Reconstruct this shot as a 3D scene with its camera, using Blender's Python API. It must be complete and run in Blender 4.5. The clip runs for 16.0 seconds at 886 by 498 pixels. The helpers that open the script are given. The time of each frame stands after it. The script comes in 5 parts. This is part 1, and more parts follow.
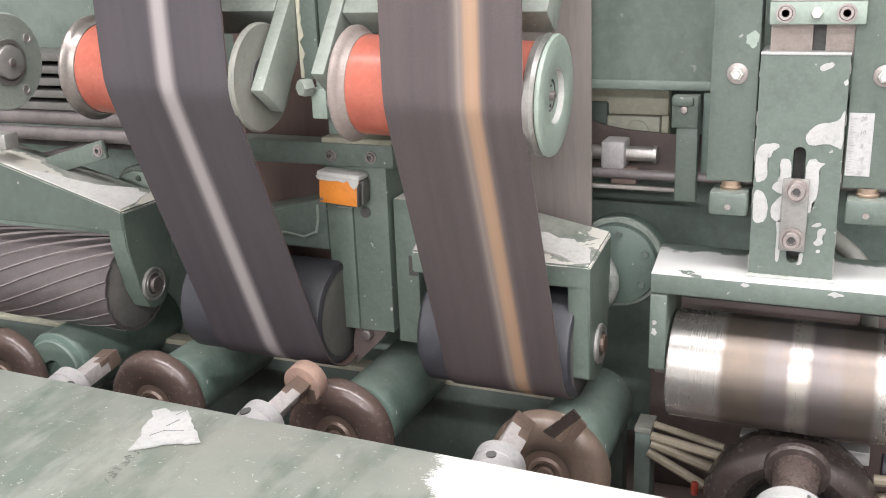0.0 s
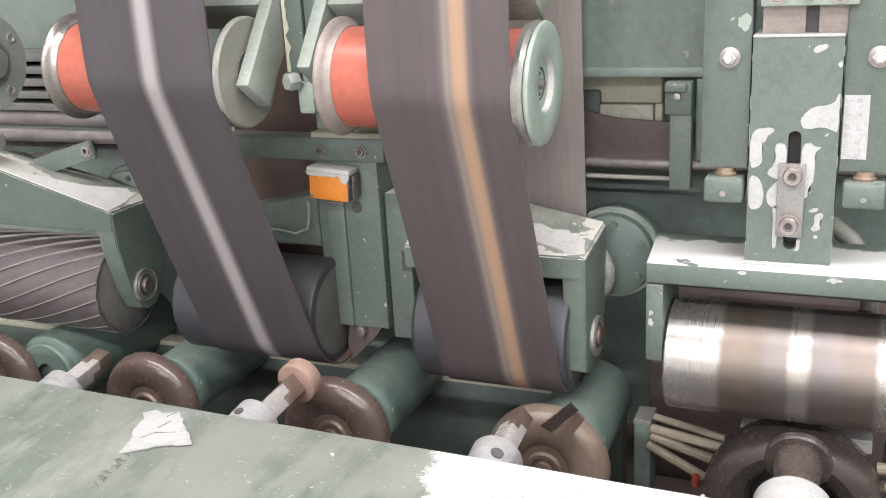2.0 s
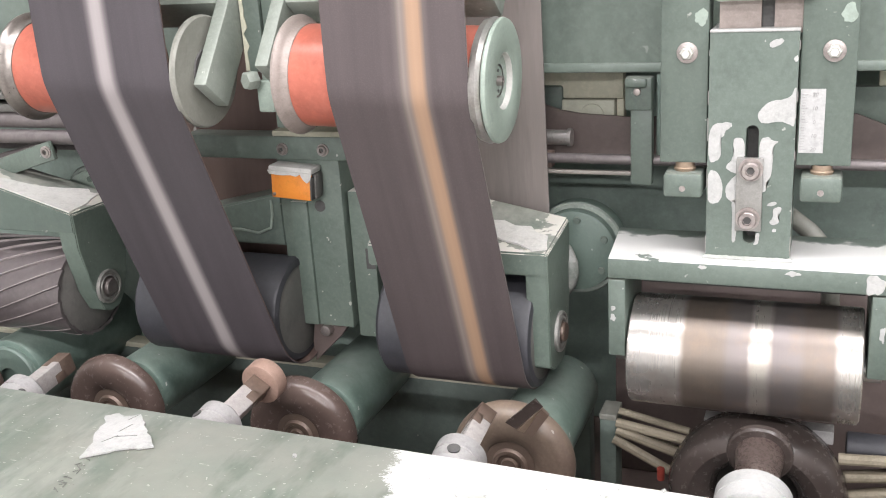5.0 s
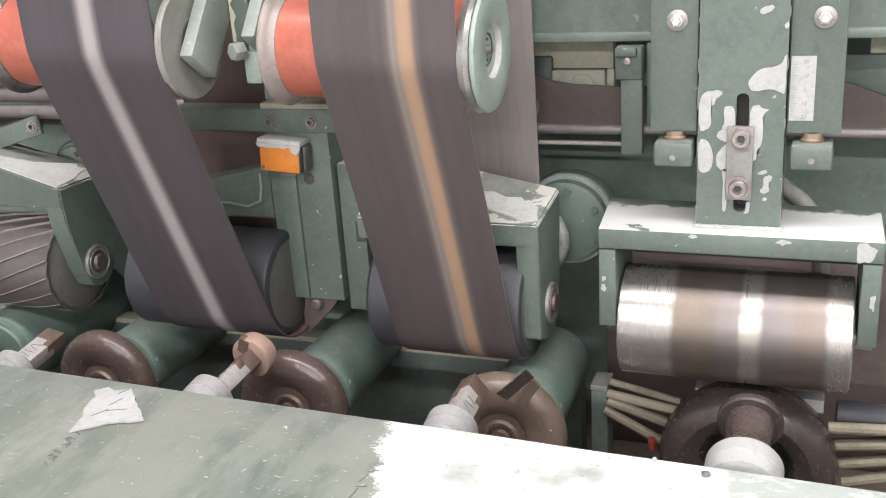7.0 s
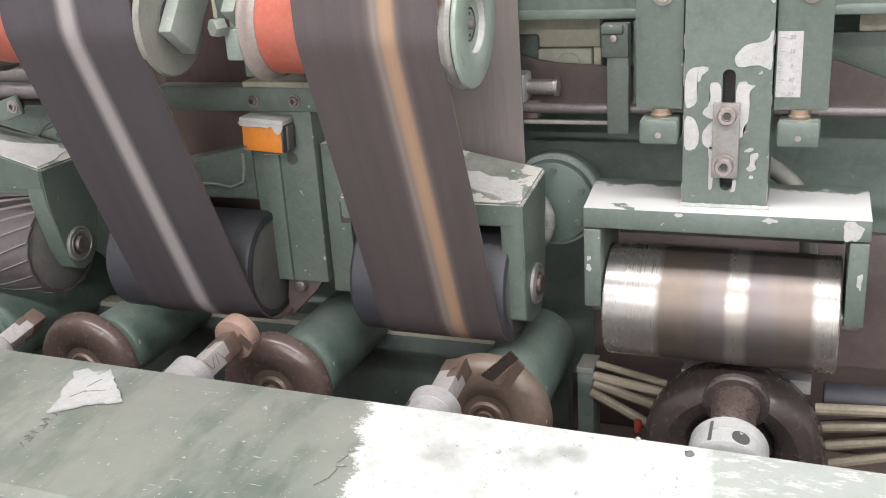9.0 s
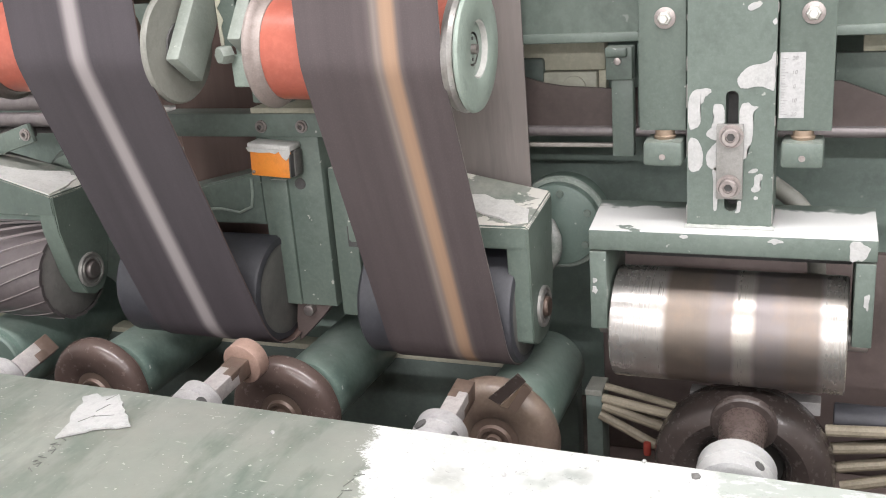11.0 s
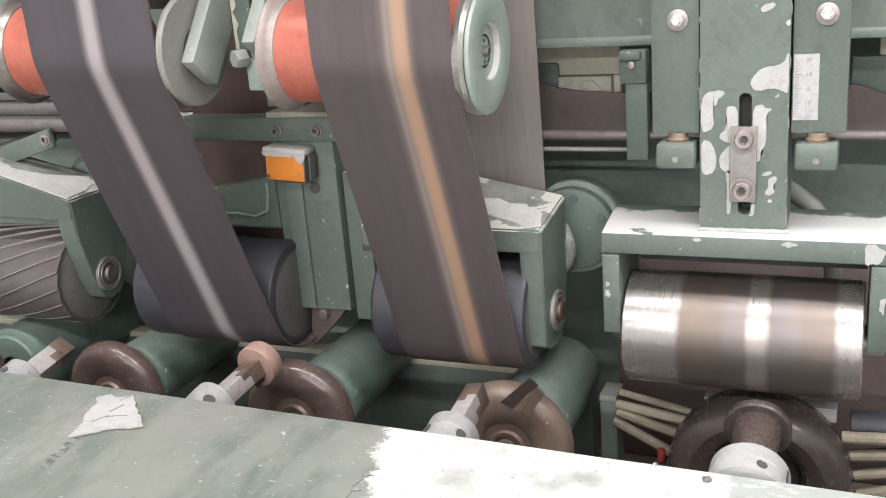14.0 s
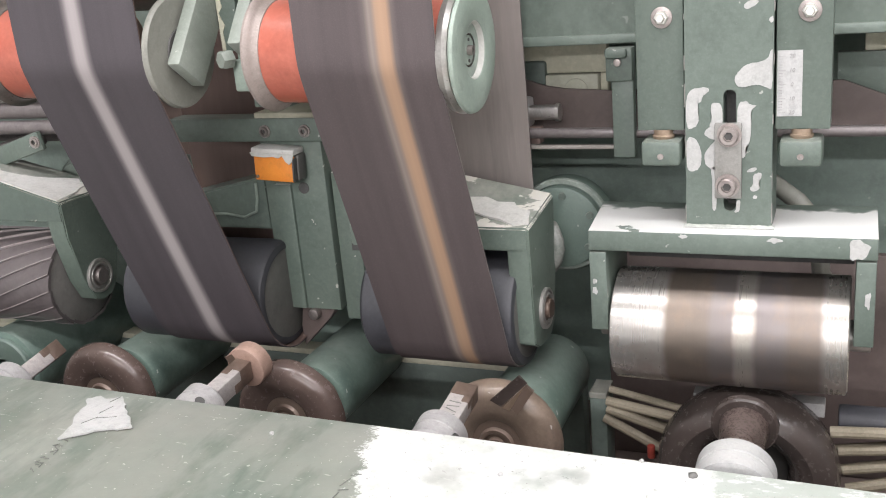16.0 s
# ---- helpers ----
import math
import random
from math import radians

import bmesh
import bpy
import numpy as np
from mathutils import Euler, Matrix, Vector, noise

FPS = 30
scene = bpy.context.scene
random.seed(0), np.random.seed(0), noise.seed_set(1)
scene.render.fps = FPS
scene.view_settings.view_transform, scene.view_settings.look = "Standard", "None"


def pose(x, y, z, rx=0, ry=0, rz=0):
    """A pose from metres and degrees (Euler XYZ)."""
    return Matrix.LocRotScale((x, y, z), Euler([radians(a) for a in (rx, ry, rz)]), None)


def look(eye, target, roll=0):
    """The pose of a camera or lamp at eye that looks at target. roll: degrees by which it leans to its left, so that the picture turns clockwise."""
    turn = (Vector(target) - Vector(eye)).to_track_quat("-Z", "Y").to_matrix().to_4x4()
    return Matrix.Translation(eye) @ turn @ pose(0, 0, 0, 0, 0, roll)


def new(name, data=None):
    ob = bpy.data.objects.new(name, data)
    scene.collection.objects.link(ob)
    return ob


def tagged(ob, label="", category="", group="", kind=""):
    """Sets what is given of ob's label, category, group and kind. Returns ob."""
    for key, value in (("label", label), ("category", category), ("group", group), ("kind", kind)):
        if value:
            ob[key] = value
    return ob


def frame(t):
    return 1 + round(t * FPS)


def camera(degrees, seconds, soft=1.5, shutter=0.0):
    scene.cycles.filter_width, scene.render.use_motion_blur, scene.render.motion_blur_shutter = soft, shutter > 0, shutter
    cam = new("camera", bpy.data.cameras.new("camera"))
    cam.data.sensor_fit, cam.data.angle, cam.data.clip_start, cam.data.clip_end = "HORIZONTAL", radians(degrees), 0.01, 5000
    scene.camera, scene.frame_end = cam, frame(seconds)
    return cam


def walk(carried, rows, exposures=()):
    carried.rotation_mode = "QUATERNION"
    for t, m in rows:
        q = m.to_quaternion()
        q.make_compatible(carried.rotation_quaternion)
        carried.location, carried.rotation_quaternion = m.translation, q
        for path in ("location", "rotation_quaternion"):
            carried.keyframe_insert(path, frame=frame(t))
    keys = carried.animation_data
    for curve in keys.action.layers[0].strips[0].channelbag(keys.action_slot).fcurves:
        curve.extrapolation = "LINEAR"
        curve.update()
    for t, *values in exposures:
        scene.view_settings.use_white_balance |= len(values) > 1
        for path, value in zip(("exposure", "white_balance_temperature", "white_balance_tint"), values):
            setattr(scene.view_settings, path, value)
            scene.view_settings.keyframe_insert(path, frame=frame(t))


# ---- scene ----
cam = camera(48.1, 16.0, 1.05)
PATH = [
    (0, (0.041, -0.77, 1.293), (-0.712, 0.983, 0.694), -2.1),
    (0.5, (0.041, -0.765, 1.293), (-0.717, 0.986, 0.692), -2.6),
    (1, (0.042, -0.76, 1.293), (-0.717, 0.989, 0.69), -3.3),
    (1.5, (0.047, -0.756, 1.29), (-0.71, 0.994, 0.687), -3.5),
    (2, (0.044, -0.757, 1.286), (-0.712, 0.993, 0.682), -3.3),
    (2.5, (0.044, -0.751, 1.284), (-0.696, 1.001, 0.668), -3.0),
    (3, (0.045, -0.752, 1.283), (-0.685, 1.005, 0.665), -3.1),
    (3.5, (0.049, -0.751, 1.285), (-0.669, 1.011, 0.669), -3.2),
    (4, (0.054, -0.751, 1.29), (-0.661, 1.014, 0.678), -3.5),
    (6.5, (0.054, -0.748, 1.282), (-0.652, 1.007, 0.633), -3.9),
    (7, (0.055, -0.748, 1.281), (-0.64, 1.007, 0.621), -3.9),
    (7.5, (0.06, -0.749, 1.275), (-0.635, 1.007, 0.616), -3.8),
    (8, (0.06, -0.745, 1.272), (-0.632, 1.009, 0.605), -3.7),
    (8.5, (0.062, -0.742, 1.271), (-0.628, 1.011, 0.598), -3.7),
    (9, (0.061, -0.739, 1.269), (-0.624, 1.013, 0.59), -3.8),
    (9.5, (0.061, -0.741, 1.269), (-0.626, 1.011, 0.593), -4.0),
    (12, (0.074, -0.737, 1.269), (-0.667, 1.017, 0.657), -4.7),
    (12.5, (0.073, -0.738, 1.263), (-0.677, 1.008, 0.641), -4.8),
    (13, (0.074, -0.739, 1.262), (-0.682, 1.007, 0.643), -4.8),
    (13.5, (0.077, -0.739, 1.26), (-0.685, 1.008, 0.654), -4.6),
    (14, (0.078, -0.738, 1.26), (-0.685, 1.01, 0.658), -4.7),
    (14.5, (0.084, -0.738, 1.261), (-0.677, 1.011, 0.66), -4.9),
    (15, (0.083, -0.738, 1.261), (-0.68, 1.01, 0.658), -5.0),
    (15.5, (0.086, -0.739, 1.264), (-0.676, 1.008, 0.658), -5.1),
    (16, (0.087, -0.736, 1.26), (-0.674, 1.012, 0.655), -5.2),
]
walk(cam, [(t, look(eye, target, roll)) for t, eye, target, roll in PATH], [(0.0, 0.27), (1.0, 0.31), (4.0, 0.34), (6.5, 0.26), (7.5, 0.11), (9.5, 0.06), (12.0, 0.28), (13.0, 0.17), (14.5, 0.15), (16.0, 0.14)])

# ---- light: a closed workshop hall lit by unseen cool fluorescent ceiling fixtures ----
world = bpy.data.worlds.new("hall_air")
world.use_nodes = True
world.node_tree.nodes["Background"].inputs[0].default_value = (0.9, 0.95, 1.0, 1)
world.node_tree.nodes["Background"].inputs[1].default_value = 0.02
scene.world = world


def area_lamp(name, eye, target, sx, sy, power, color=(1.0, 0.975, 0.995)):
    d = bpy.data.lights.new(name, "AREA")
    d.shape, d.size, d.size_y, d.energy, d.color = "RECTANGLE", sx, sy, power, color
    ob = new(name, d)
    ob.matrix_world = look(eye, target)
    return ob


# the row at y -5.5 is added fill that lifts the shade under the beams
FIXTURES = [(x, y, p) for y, p in ((-0.75, 25), (-2.4, 27), (-5.5, 110)) for x in (-0.9, 0.35, 1.6)] + [(-0.3, 1.2, 27)]
for fx, fy, power in FIXTURES:
    area_lamp("unseen_ceiling_lamp", (fx, fy, 2.93), (fx, fy, 0), 1.1, 0.16, power)


# ---- materials ----
def material(name):
    m = bpy.data.materials.new(name)
    m.use_nodes = True
    nt = m.node_tree
    return m, nt, nt.nodes["Principled BSDF"]


def tex_coords(nt, scale=(1, 1, 1)):
    c = nt.nodes.new("ShaderNodeTexCoord")
    mp = nt.nodes.new("ShaderNodeMapping")
    mp.inputs["Scale"].default_value = scale
    nt.links.new(c.outputs["Object"], mp.inputs["Vector"])
    return mp.outputs["Vector"]


def noise_tex(nt, vec, scale, detail=4, rough=0.55):
    n = nt.nodes.new("ShaderNodeTexNoise")
    n.inputs["Scale"].default_value, n.inputs["Detail"].default_value = scale, detail
    n.inputs["Roughness"].default_value = rough
    nt.links.new(vec, n.inputs["Vector"])
    return n.outputs["Fac"]


def ramp(nt, fac, a, b, ca=(0, 0, 0, 1), cb=(1, 1, 1, 1)):
    r = nt.nodes.new("ShaderNodeValToRGB")
    r.color_ramp.elements[0].position, r.color_ramp.elements[1].position = a, b
    r.color_ramp.elements[0].color, r.color_ramp.elements[1].color = ca, cb
    nt.links.new(fac, r.inputs["Fac"])
    return r.outputs["Color"]


def blend(nt, fac, a, b):
    mx = nt.nodes.new("ShaderNodeMix")
    mx.data_type = "RGBA"
    for sock, v in ((mx.inputs[0], fac), (mx.inputs[6], a), (mx.inputs[7], b)):
        if hasattr(v, "links"):
            nt.links.new(v, sock)
        else:
            sock.default_value = v if isinstance(v, float) else (*v, 1)
    return mx.outputs[2]


def calc(nt, op, a, b):
    n = nt.nodes.new("ShaderNodeMath")
    n.operation = op
    for i, v in enumerate((a, b)):
        if hasattr(v, "links"):
            nt.links.new(v, n.inputs[i])
        else:
            n.inputs[i].default_value = v
    return n.outputs[0]


def bump(nt, p, height, strength, dist=0.0006):
    b = nt.nodes.new("ShaderNodeBump")
    b.inputs["Strength"].default_value, b.inputs["Distance"].default_value = strength, dist
    nt.links.new(height, b.inputs["Height"])
    nt.links.new(b.outputs["Normal"], p.inputs["Normal"])


def surface(name, col, col2, scale=25, rough=0.5, metal=0.0, dust=0.0, dustcol=(0.42, 0.40, 0.36), chips=None, chipcol=(0.72, 0.70, 0.66),
            up_wear=None, back=None, specks=0.0, bumps=0.25, stretch=(1, 1, 1), spec=0.5, grime=0.38):
    """Two tones in broad stains and fine grain; dust on upward faces; chips: threshold of bare spots; up_wear: threshold of wear on tops."""
    m, nt, p = material(name)
    v = tex_coords(nt, stretch)
    big, fine = noise_tex(nt, v, scale, 5, 0.6), noise_tex(nt, v, scale * 14, 3, 0.7)
    c = blend(nt, ramp(nt, big, 0.32, 0.7), col, col2)
    c = blend(nt, calc(nt, "MULTIPLY", ramp(nt, fine, 0.45, 0.75), 0.22), c, tuple(min(1, k * 1.5 + 0.02) for k in col2))
    c = blend(nt, calc(nt, "MULTIPLY", ramp(nt, noise_tex(nt, v, scale * 3.7, 6, 0.72), 0.5, 0.68), grime), c, tuple(k * 0.6 for k in col))
    g = nt.nodes.new("ShaderNodeNewGeometry")
    s = nt.nodes.new("ShaderNodeSeparateXYZ")
    nt.links.new(g.outputs["Normal"], s.inputs[0])
    up = ramp(nt, s.outputs["Z"], 0.35, 0.95)
    if dust:
        c = blend(nt, calc(nt, "MULTIPLY", calc(nt, "MULTIPLY", up, ramp(nt, noise_tex(nt, v, scale * 2.2, 5, 0.7), 0.25, 0.75)), dust), c, dustcol)
    if specks:
        sp = ramp(nt, noise_tex(nt, v, scale * 9, 2, 0.5), 0.73, 0.76)
        c = blend(nt, calc(nt, "MULTIPLY", sp, specks), c, chipcol)
    if chips:
        ch = ramp(nt, noise_tex(nt, v, scale * 1.6, 4, 0.5), chips, chips + 0.012)
        c = blend(nt, ch, c, chipcol)
    if up_wear:
        w = calc(nt, "MULTIPLY", ramp(nt, noise_tex(nt, v, scale * 1.3, 5, 0.55), up_wear, up_wear + 0.012), ramp(nt, s.outputs["Z"], 0.6, 0.75))
        if back is not None:
            at = nt.nodes.new("ShaderNodeSeparateXYZ")
            nt.links.new(v, at.inputs[0])
            reach = calc(nt, "ADD", at.outputs["Y"], calc(nt, "MULTIPLY", calc(nt, "SUBTRACT", noise_tex(nt, v, 38, 3, 0.5), 0.5), 0.05))
            w = calc(nt, "MULTIPLY", w, ramp(nt, calc(nt, "ADD", reach, 0.5), 0.5 + back, 0.5015 + back, (1, 1, 1, 1), (0, 0, 0, 1)))
        c = blend(nt, w, c, chipcol)
    nt.links.new(c, p.inputs["Base Color"])
    p.inputs["Metallic"].default_value = metal
    p.inputs["Specular IOR Level"].default_value = spec
    r = calc(nt, "ADD", calc(nt, "MULTIPLY", fine, 0.25), rough - 0.12)
    nt.links.new(r, p.inputs["Roughness"])
    bump(nt, p, fine, bumps)
    return m


GREEN, GREEN2 = (0.106, 0.134, 0.114), (0.132, 0.163, 0.140)
M_PAINT = surface("green_paint", GREEN, GREEN2, 18, 0.42, dust=0.35, specks=0.35)
M_PAINT_CHIP = surface("chipped_green_paint", GREEN, GREEN2, 16, 0.42, dust=0.3, chips=0.69, specks=0.5)
M_YOKE = surface("worn_green_paint", GREEN, GREEN2, 14, 0.42, chips=0.70, up_wear=0.36, back=0.03, specks=0.4, chipcol=(0.61, 0.605, 0.59))
M_ARM = surface("dusty_green_paint", (0.105, 0.138, 0.116), (0.15, 0.184, 0.156), 15, 0.5, dust=0.8, up_wear=0.47, specks=0.7, chipcol=(0.60, 0.58, 0.53))
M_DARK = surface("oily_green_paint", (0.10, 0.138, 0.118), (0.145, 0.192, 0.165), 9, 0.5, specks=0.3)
M_ROLLGREEN = surface("smeared_green_paint", (0.088, 0.129, 0.11), (0.168, 0.224, 0.194), 11, 0.34, dust=0.2, specks=0.5)
M_PALE = surface("pale_green_enamel", (0.26, 0.315, 0.27), (0.31, 0.365, 0.318), 20, 0.45, bumps=0.1)
M_GRIME = surface("grimy_green_paint", (0.095, 0.122, 0.105), (0.165, 0.205, 0.178), 11, 0.5, dust=0.35, specks=0.6)
M_CREAM = surface("cream_paint", (0.40, 0.39, 0.30), (0.50, 0.48, 0.38), 14, 0.55)
M_CHIP = surface("bare_primer", (0.37, 0.37, 0.36), (0.46, 0.455, 0.445), 40, 0.6)
M_RUST = surface("rust_brown_guard", (0.21, 0.15, 0.13), (0.285, 0.207, 0.182), 8, 0.6)
M_BROWN = surface("brown_polyurethane", (0.078, 0.053, 0.046), (0.105, 0.076, 0.066), 10, 0.24, bumps=0.04)
M_TYRE = surface("dark_rubber_tyre", (0.042, 0.032, 0.029), (0.068, 0.054, 0.049), 12, 0.24, bumps=0.03)
M_HUB = surface("brown_machined_hub", (0.11, 0.075, 0.06), (0.17, 0.125, 0.10), 14, 0.4, metal=0.3)
M_GREY = surface("grey_zinc", (0.34, 0.33, 0.31), (0.44, 0.42, 0.40), 30, 0.42, metal=0.6)
M_STEEL = surface("machined_steel", (0.42, 0.40, 0.38), (0.55, 0.53, 0.51), 30, 0.32, metal=0.85, bumps=0.1)
M_BOLT = surface("bolt_steel", (0.30, 0.26, 0.25), (0.42, 0.38, 0.36), 60, 0.4, metal=0.8)
M_SHINY = surface("bright_bolt", (0.62, 0.60, 0.55), (0.72, 0.70, 0.66), 60, 0.35, metal=0.5)
M_BRASS = surface("tarnished_brass", (0.27, 0.20, 0.14), (0.38, 0.29, 0.22), 50, 0.42, metal=0.5)
M_COPPER = surface("copper_faced_bar", (0.33, 0.215, 0.172), (0.40, 0.272, 0.222), 40, 0.5, metal=0.25)
M_KEY = surface("dull_bronze_key", (0.27, 0.225, 0.205), (0.34, 0.29, 0.265), 40, 0.5, metal=0.25)
M_COVER = surface("clean_green_paint", (0.146, 0.182, 0.157), (0.186, 0.224, 0.196), 9, 0.42, dust=0.2, specks=0.2)
M_TORN = surface("rubbed_white", (0.50, 0.49, 0.465), (0.60, 0.59, 0.565), 30, 0.6)
M_SHEET = surface("dark_brown_stained_sheet", (0.09, 0.068, 0.062), (0.13, 0.1, 0.092), 7, 0.5)
M_LITRIB = surface("lit_rib_lilac", (0.27, 0.235, 0.23), (0.34, 0.30, 0.295), 30, 0.5)
M_DISCGREY = surface("grey_dusty_disc", (0.19, 0.192, 0.168), (0.255, 0.252, 0.222), 12, 0.5)
M_ORANGE = surface("orange_red_polyurethane", (0.37, 0.095, 0.064), (0.44, 0.135, 0.094), 14, 0.34, bumps=0.08)
M_SENSOR = surface("orange_plastic", (0.78, 0.24, 0.035), (0.82, 0.29, 0.05), 30, 0.38, bumps=0.1)
M_WHITE = surface("white_plastic", (0.37, 0.37, 0.365), (0.44, 0.435, 0.43), 40, 0.5, dust=0.2)
# near-black for dark parts; also paints the shade in holes and recesses
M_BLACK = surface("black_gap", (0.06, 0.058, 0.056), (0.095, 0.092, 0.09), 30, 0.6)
M_PIPE = surface("grey_lilac_pipe", (0.13, 0.114, 0.114), (0.19, 0.168, 0.166), 20, 0.4, metal=0.3)
M_STICK = surface("cream_wood_stick", (0.22, 0.19, 0.137), (0.32, 0.277, 0.21), 40, 0.6)
M_RED = surface("red_cap", (0.27, 0.04, 0.028), (0.33, 0.055, 0.038), 40, 0.5)
M_RUBBER = surface("dark_blue_grey_rubber", (0.036, 0.036, 0.042), (0.052, 0.052, 0.06), 16, 0.5)
M_CORE = surface("dark_grey_wheel_core", (0.1, 0.097, 0.09), (0.145, 0.14, 0.13), 14, 0.5)
M_OLIVE = surface("olive_casting_paint", (0.31, 0.312, 0.25), (0.4, 0.398, 0.325), 12, 0.55)
M_HANG = surface("grey_green_bar_paint", (0.20, 0.225, 0.195), (0.28, 0.305, 0.27), 18, 0.45, specks=0.4)
M_CLOTH1 = surface("red_brown_belt_cloth", (0.125, 0.082, 0.07), (0.16, 0.108, 0.094), 10, 0.7, stretch=(1, 1, 0.1))
M_CLOTH2 = surface("grey_brown_belt_cloth", (0.195, 0.168, 0.156), (0.24, 0.209, 0.196), 10, 0.7, stretch=(1, 1, 0.1))
M_FLANGE = surface("brown_stained_steel", (0.21, 0.186, 0.17), (0.32, 0.29, 0.27), 20, 0.32, metal=0.75, bumps=0.1)
# darker copy of the oily green with the shade put into its colour
M_SHADED = surface("shaded_oily_green", (0.08, 0.102, 0.09), (0.12, 0.15, 0.132), 9, 0.5, specks=0.3)
M_BACK = surface("dusty_dark_green_panel", (0.235, 0.298, 0.26), (0.31, 0.385, 0.34), 7, 0.55, specks=0.3)
M_ARM2 = surface("dusty_arm_paint", (0.095, 0.122, 0.104), GREEN, 9, 0.5, dust=0.9, up_wear=0.47, specks=0.7, chipcol=(0.50, 0.48, 0.43))
M_SERR = surface("lilac_grey_rubber", (0.088, 0.075, 0.076), (0.125, 0.107, 0.107), 16, 0.36)
M_COLLAR = surface("pale_zinc_collar", (0.32, 0.308, 0.304), (0.41, 0.397, 0.392), 40, 0.42, metal=0.2)
M_BAR = surface("grey_square_bar", (0.36, 0.33, 0.32), (0.46, 0.43, 0.41), 50, 0.45, metal=0.25)
M_STRIP = surface("dull_pale_strip", (0.22, 0.20, 0.18), (0.30, 0.275, 0.25), 30, 0.5)
M_RING = surface("scuffed_pale_rim", (0.13, 0.165, 0.143), (0.36, 0.395, 0.355), 22, 0.45)
M_SHAFT = surface("wet_brown_shaft", (0.085, 0.06, 0.053), (0.16, 0.122, 0.11), 30, 0.28, metal=0.4)
M_ELBOW = surface("scuffed_pipe_paint", (0.12, 0.14, 0.125), (0.33, 0.325, 0.305), 34, 0.45)
M_WELD = surface("dusty_weld_paint", (0.30, 0.315, 0.285), (0.50, 0.505, 0.48), 60, 0.55, bumps=0.6)
M_FADED = surface("faded_print", (0.26, 0.255, 0.25), (0.32, 0.315, 0.31), 80, 0.7)
M_CLAMP = surface("dusty_grey_strip", (0.22, 0.215, 0.20), (0.31, 0.30, 0.285), 60, 0.5, metal=0.2)
# brown mottled with lighter tan, for one drive roller
M_TANWHEEL = surface("tan_mottled_polyurethane", (0.10, 0.07, 0.056), (0.205, 0.156, 0.12), 13, 0.34, bumps=0.08, specks=0.4)
M_WHEELFACE = surface("scuffed_grey_wheel_face", (0.14, 0.131, 0.125), (0.20, 0.188, 0.178), 12, 0.5)
M_INK = surface("pencil_mark", (0.14, 0.145, 0.13), (0.18, 0.185, 0.17), 80, 0.7)
M_TRAY = surface("brown_oily_tray", (0.125, 0.092, 0.082), (0.175, 0.136, 0.122), 7, 0.45)
M_HALL = surface("hall_plaster", (0.70, 0.70, 0.69), (0.76, 0.76, 0.75), 1.2, 0.8)
M_FLOOR = surface("hall_concrete", (0.30, 0.30, 0.29), (0.38, 0.38, 0.37), 1.5, 0.6)


def belt_material(name, col, col2, c0, half, stripe, edge, drift=0.0, pale=0.0):
    """An abrasive belt: fine grit drawn out along its run, with a polished stripe round c0."""
    m, nt, p = material(name)
    v = tex_coords(nt)
    s = nt.nodes.new("ShaderNodeSeparateXYZ")
    nt.links.new(v, s.inputs[0])
    along = tex_coords(nt, (1, 0.03, 0.03))
    c = blend(nt, ramp(nt, noise_tex(nt, along, 90, 4, 0.6), 0.3, 0.72), col, col2)
    grit = noise_tex(nt, v, 900, 2, 0.6)
    c = blend(nt, calc(nt, "MULTIPLY", ramp(nt, grit, 0.5, 0.75), 0.25), c, tuple(k * 1.7 for k in col2))
    broad = ramp(nt, noise_tex(nt, tex_coords(nt, (1, 0.25, 0.25)), 26, 5, 0.65), 0.35, 0.7)
    c = blend(nt, calc(nt, "MULTIPLY", broad, 0.35), c, tuple(k * 0.78 for k in col))
    side = calc(nt, "MULTIPLY", calc(nt, "MINIMUM", calc(nt, "SUBTRACT", s.outputs["Z"], 1.187), 0.0), drift)
    d = calc(nt, "ABSOLUTE", calc(nt, "SUBTRACT", calc(nt, "ADD", s.outputs["X"], side), c0), 0.0)
    wob = calc(nt, "MULTIPLY", calc(nt, "SUBTRACT", noise_tex(nt, along, 30, 3, 0.6), 0.5), 0.0015)
    d = calc(nt, "ADD", d, wob)
    c = blend(nt, ramp(nt, d, half * 1.2, half * 1.45, (1, 1, 1, 1), (0, 0, 0, 1)), c, edge)
    c = blend(nt, ramp(nt, d, half * 0.70, half * 1.0, (1, 1, 1, 1), (0, 0, 0, 1)), c, stripe)
    core = calc(nt, "MULTIPLY", ramp(nt, d, half * 0.1, half * 0.6, (1, 1, 1, 1), (0, 0, 0, 1)), 0.35)
    c = blend(nt, core, c, tuple(min(1, k * 1.25) for k in stripe))
    if pale:
        e = calc(nt, "ABSOLUTE", calc(nt, "ADD", calc(nt, "SUBTRACT", calc(nt, "ADD", s.outputs["X"], side), c0), half * 1.55), 0.0)
        c = blend(nt, calc(nt, "MULTIPLY", ramp(nt, calc(nt, "ADD", e, wob), half * 0.45, half * 0.7, (1, 1, 1, 1), (0, 0, 0, 1)), pale), c, (0.27, 0.225, 0.20))
    nt.links.new(c, p.inputs["Base Color"])
    p.inputs["Roughness"].default_value = 0.62
    bump(nt, p, grit, 0.3, 0.0004)
    return m


M_BELT1 = belt_material("grey_abrasive_belt", (0.054, 0.046, 0.052), (0.069, 0.059, 0.066), -0.4830, 0.0078, (0.30, 0.27, 0.27), (0.15, 0.132, 0.137), 0.055)
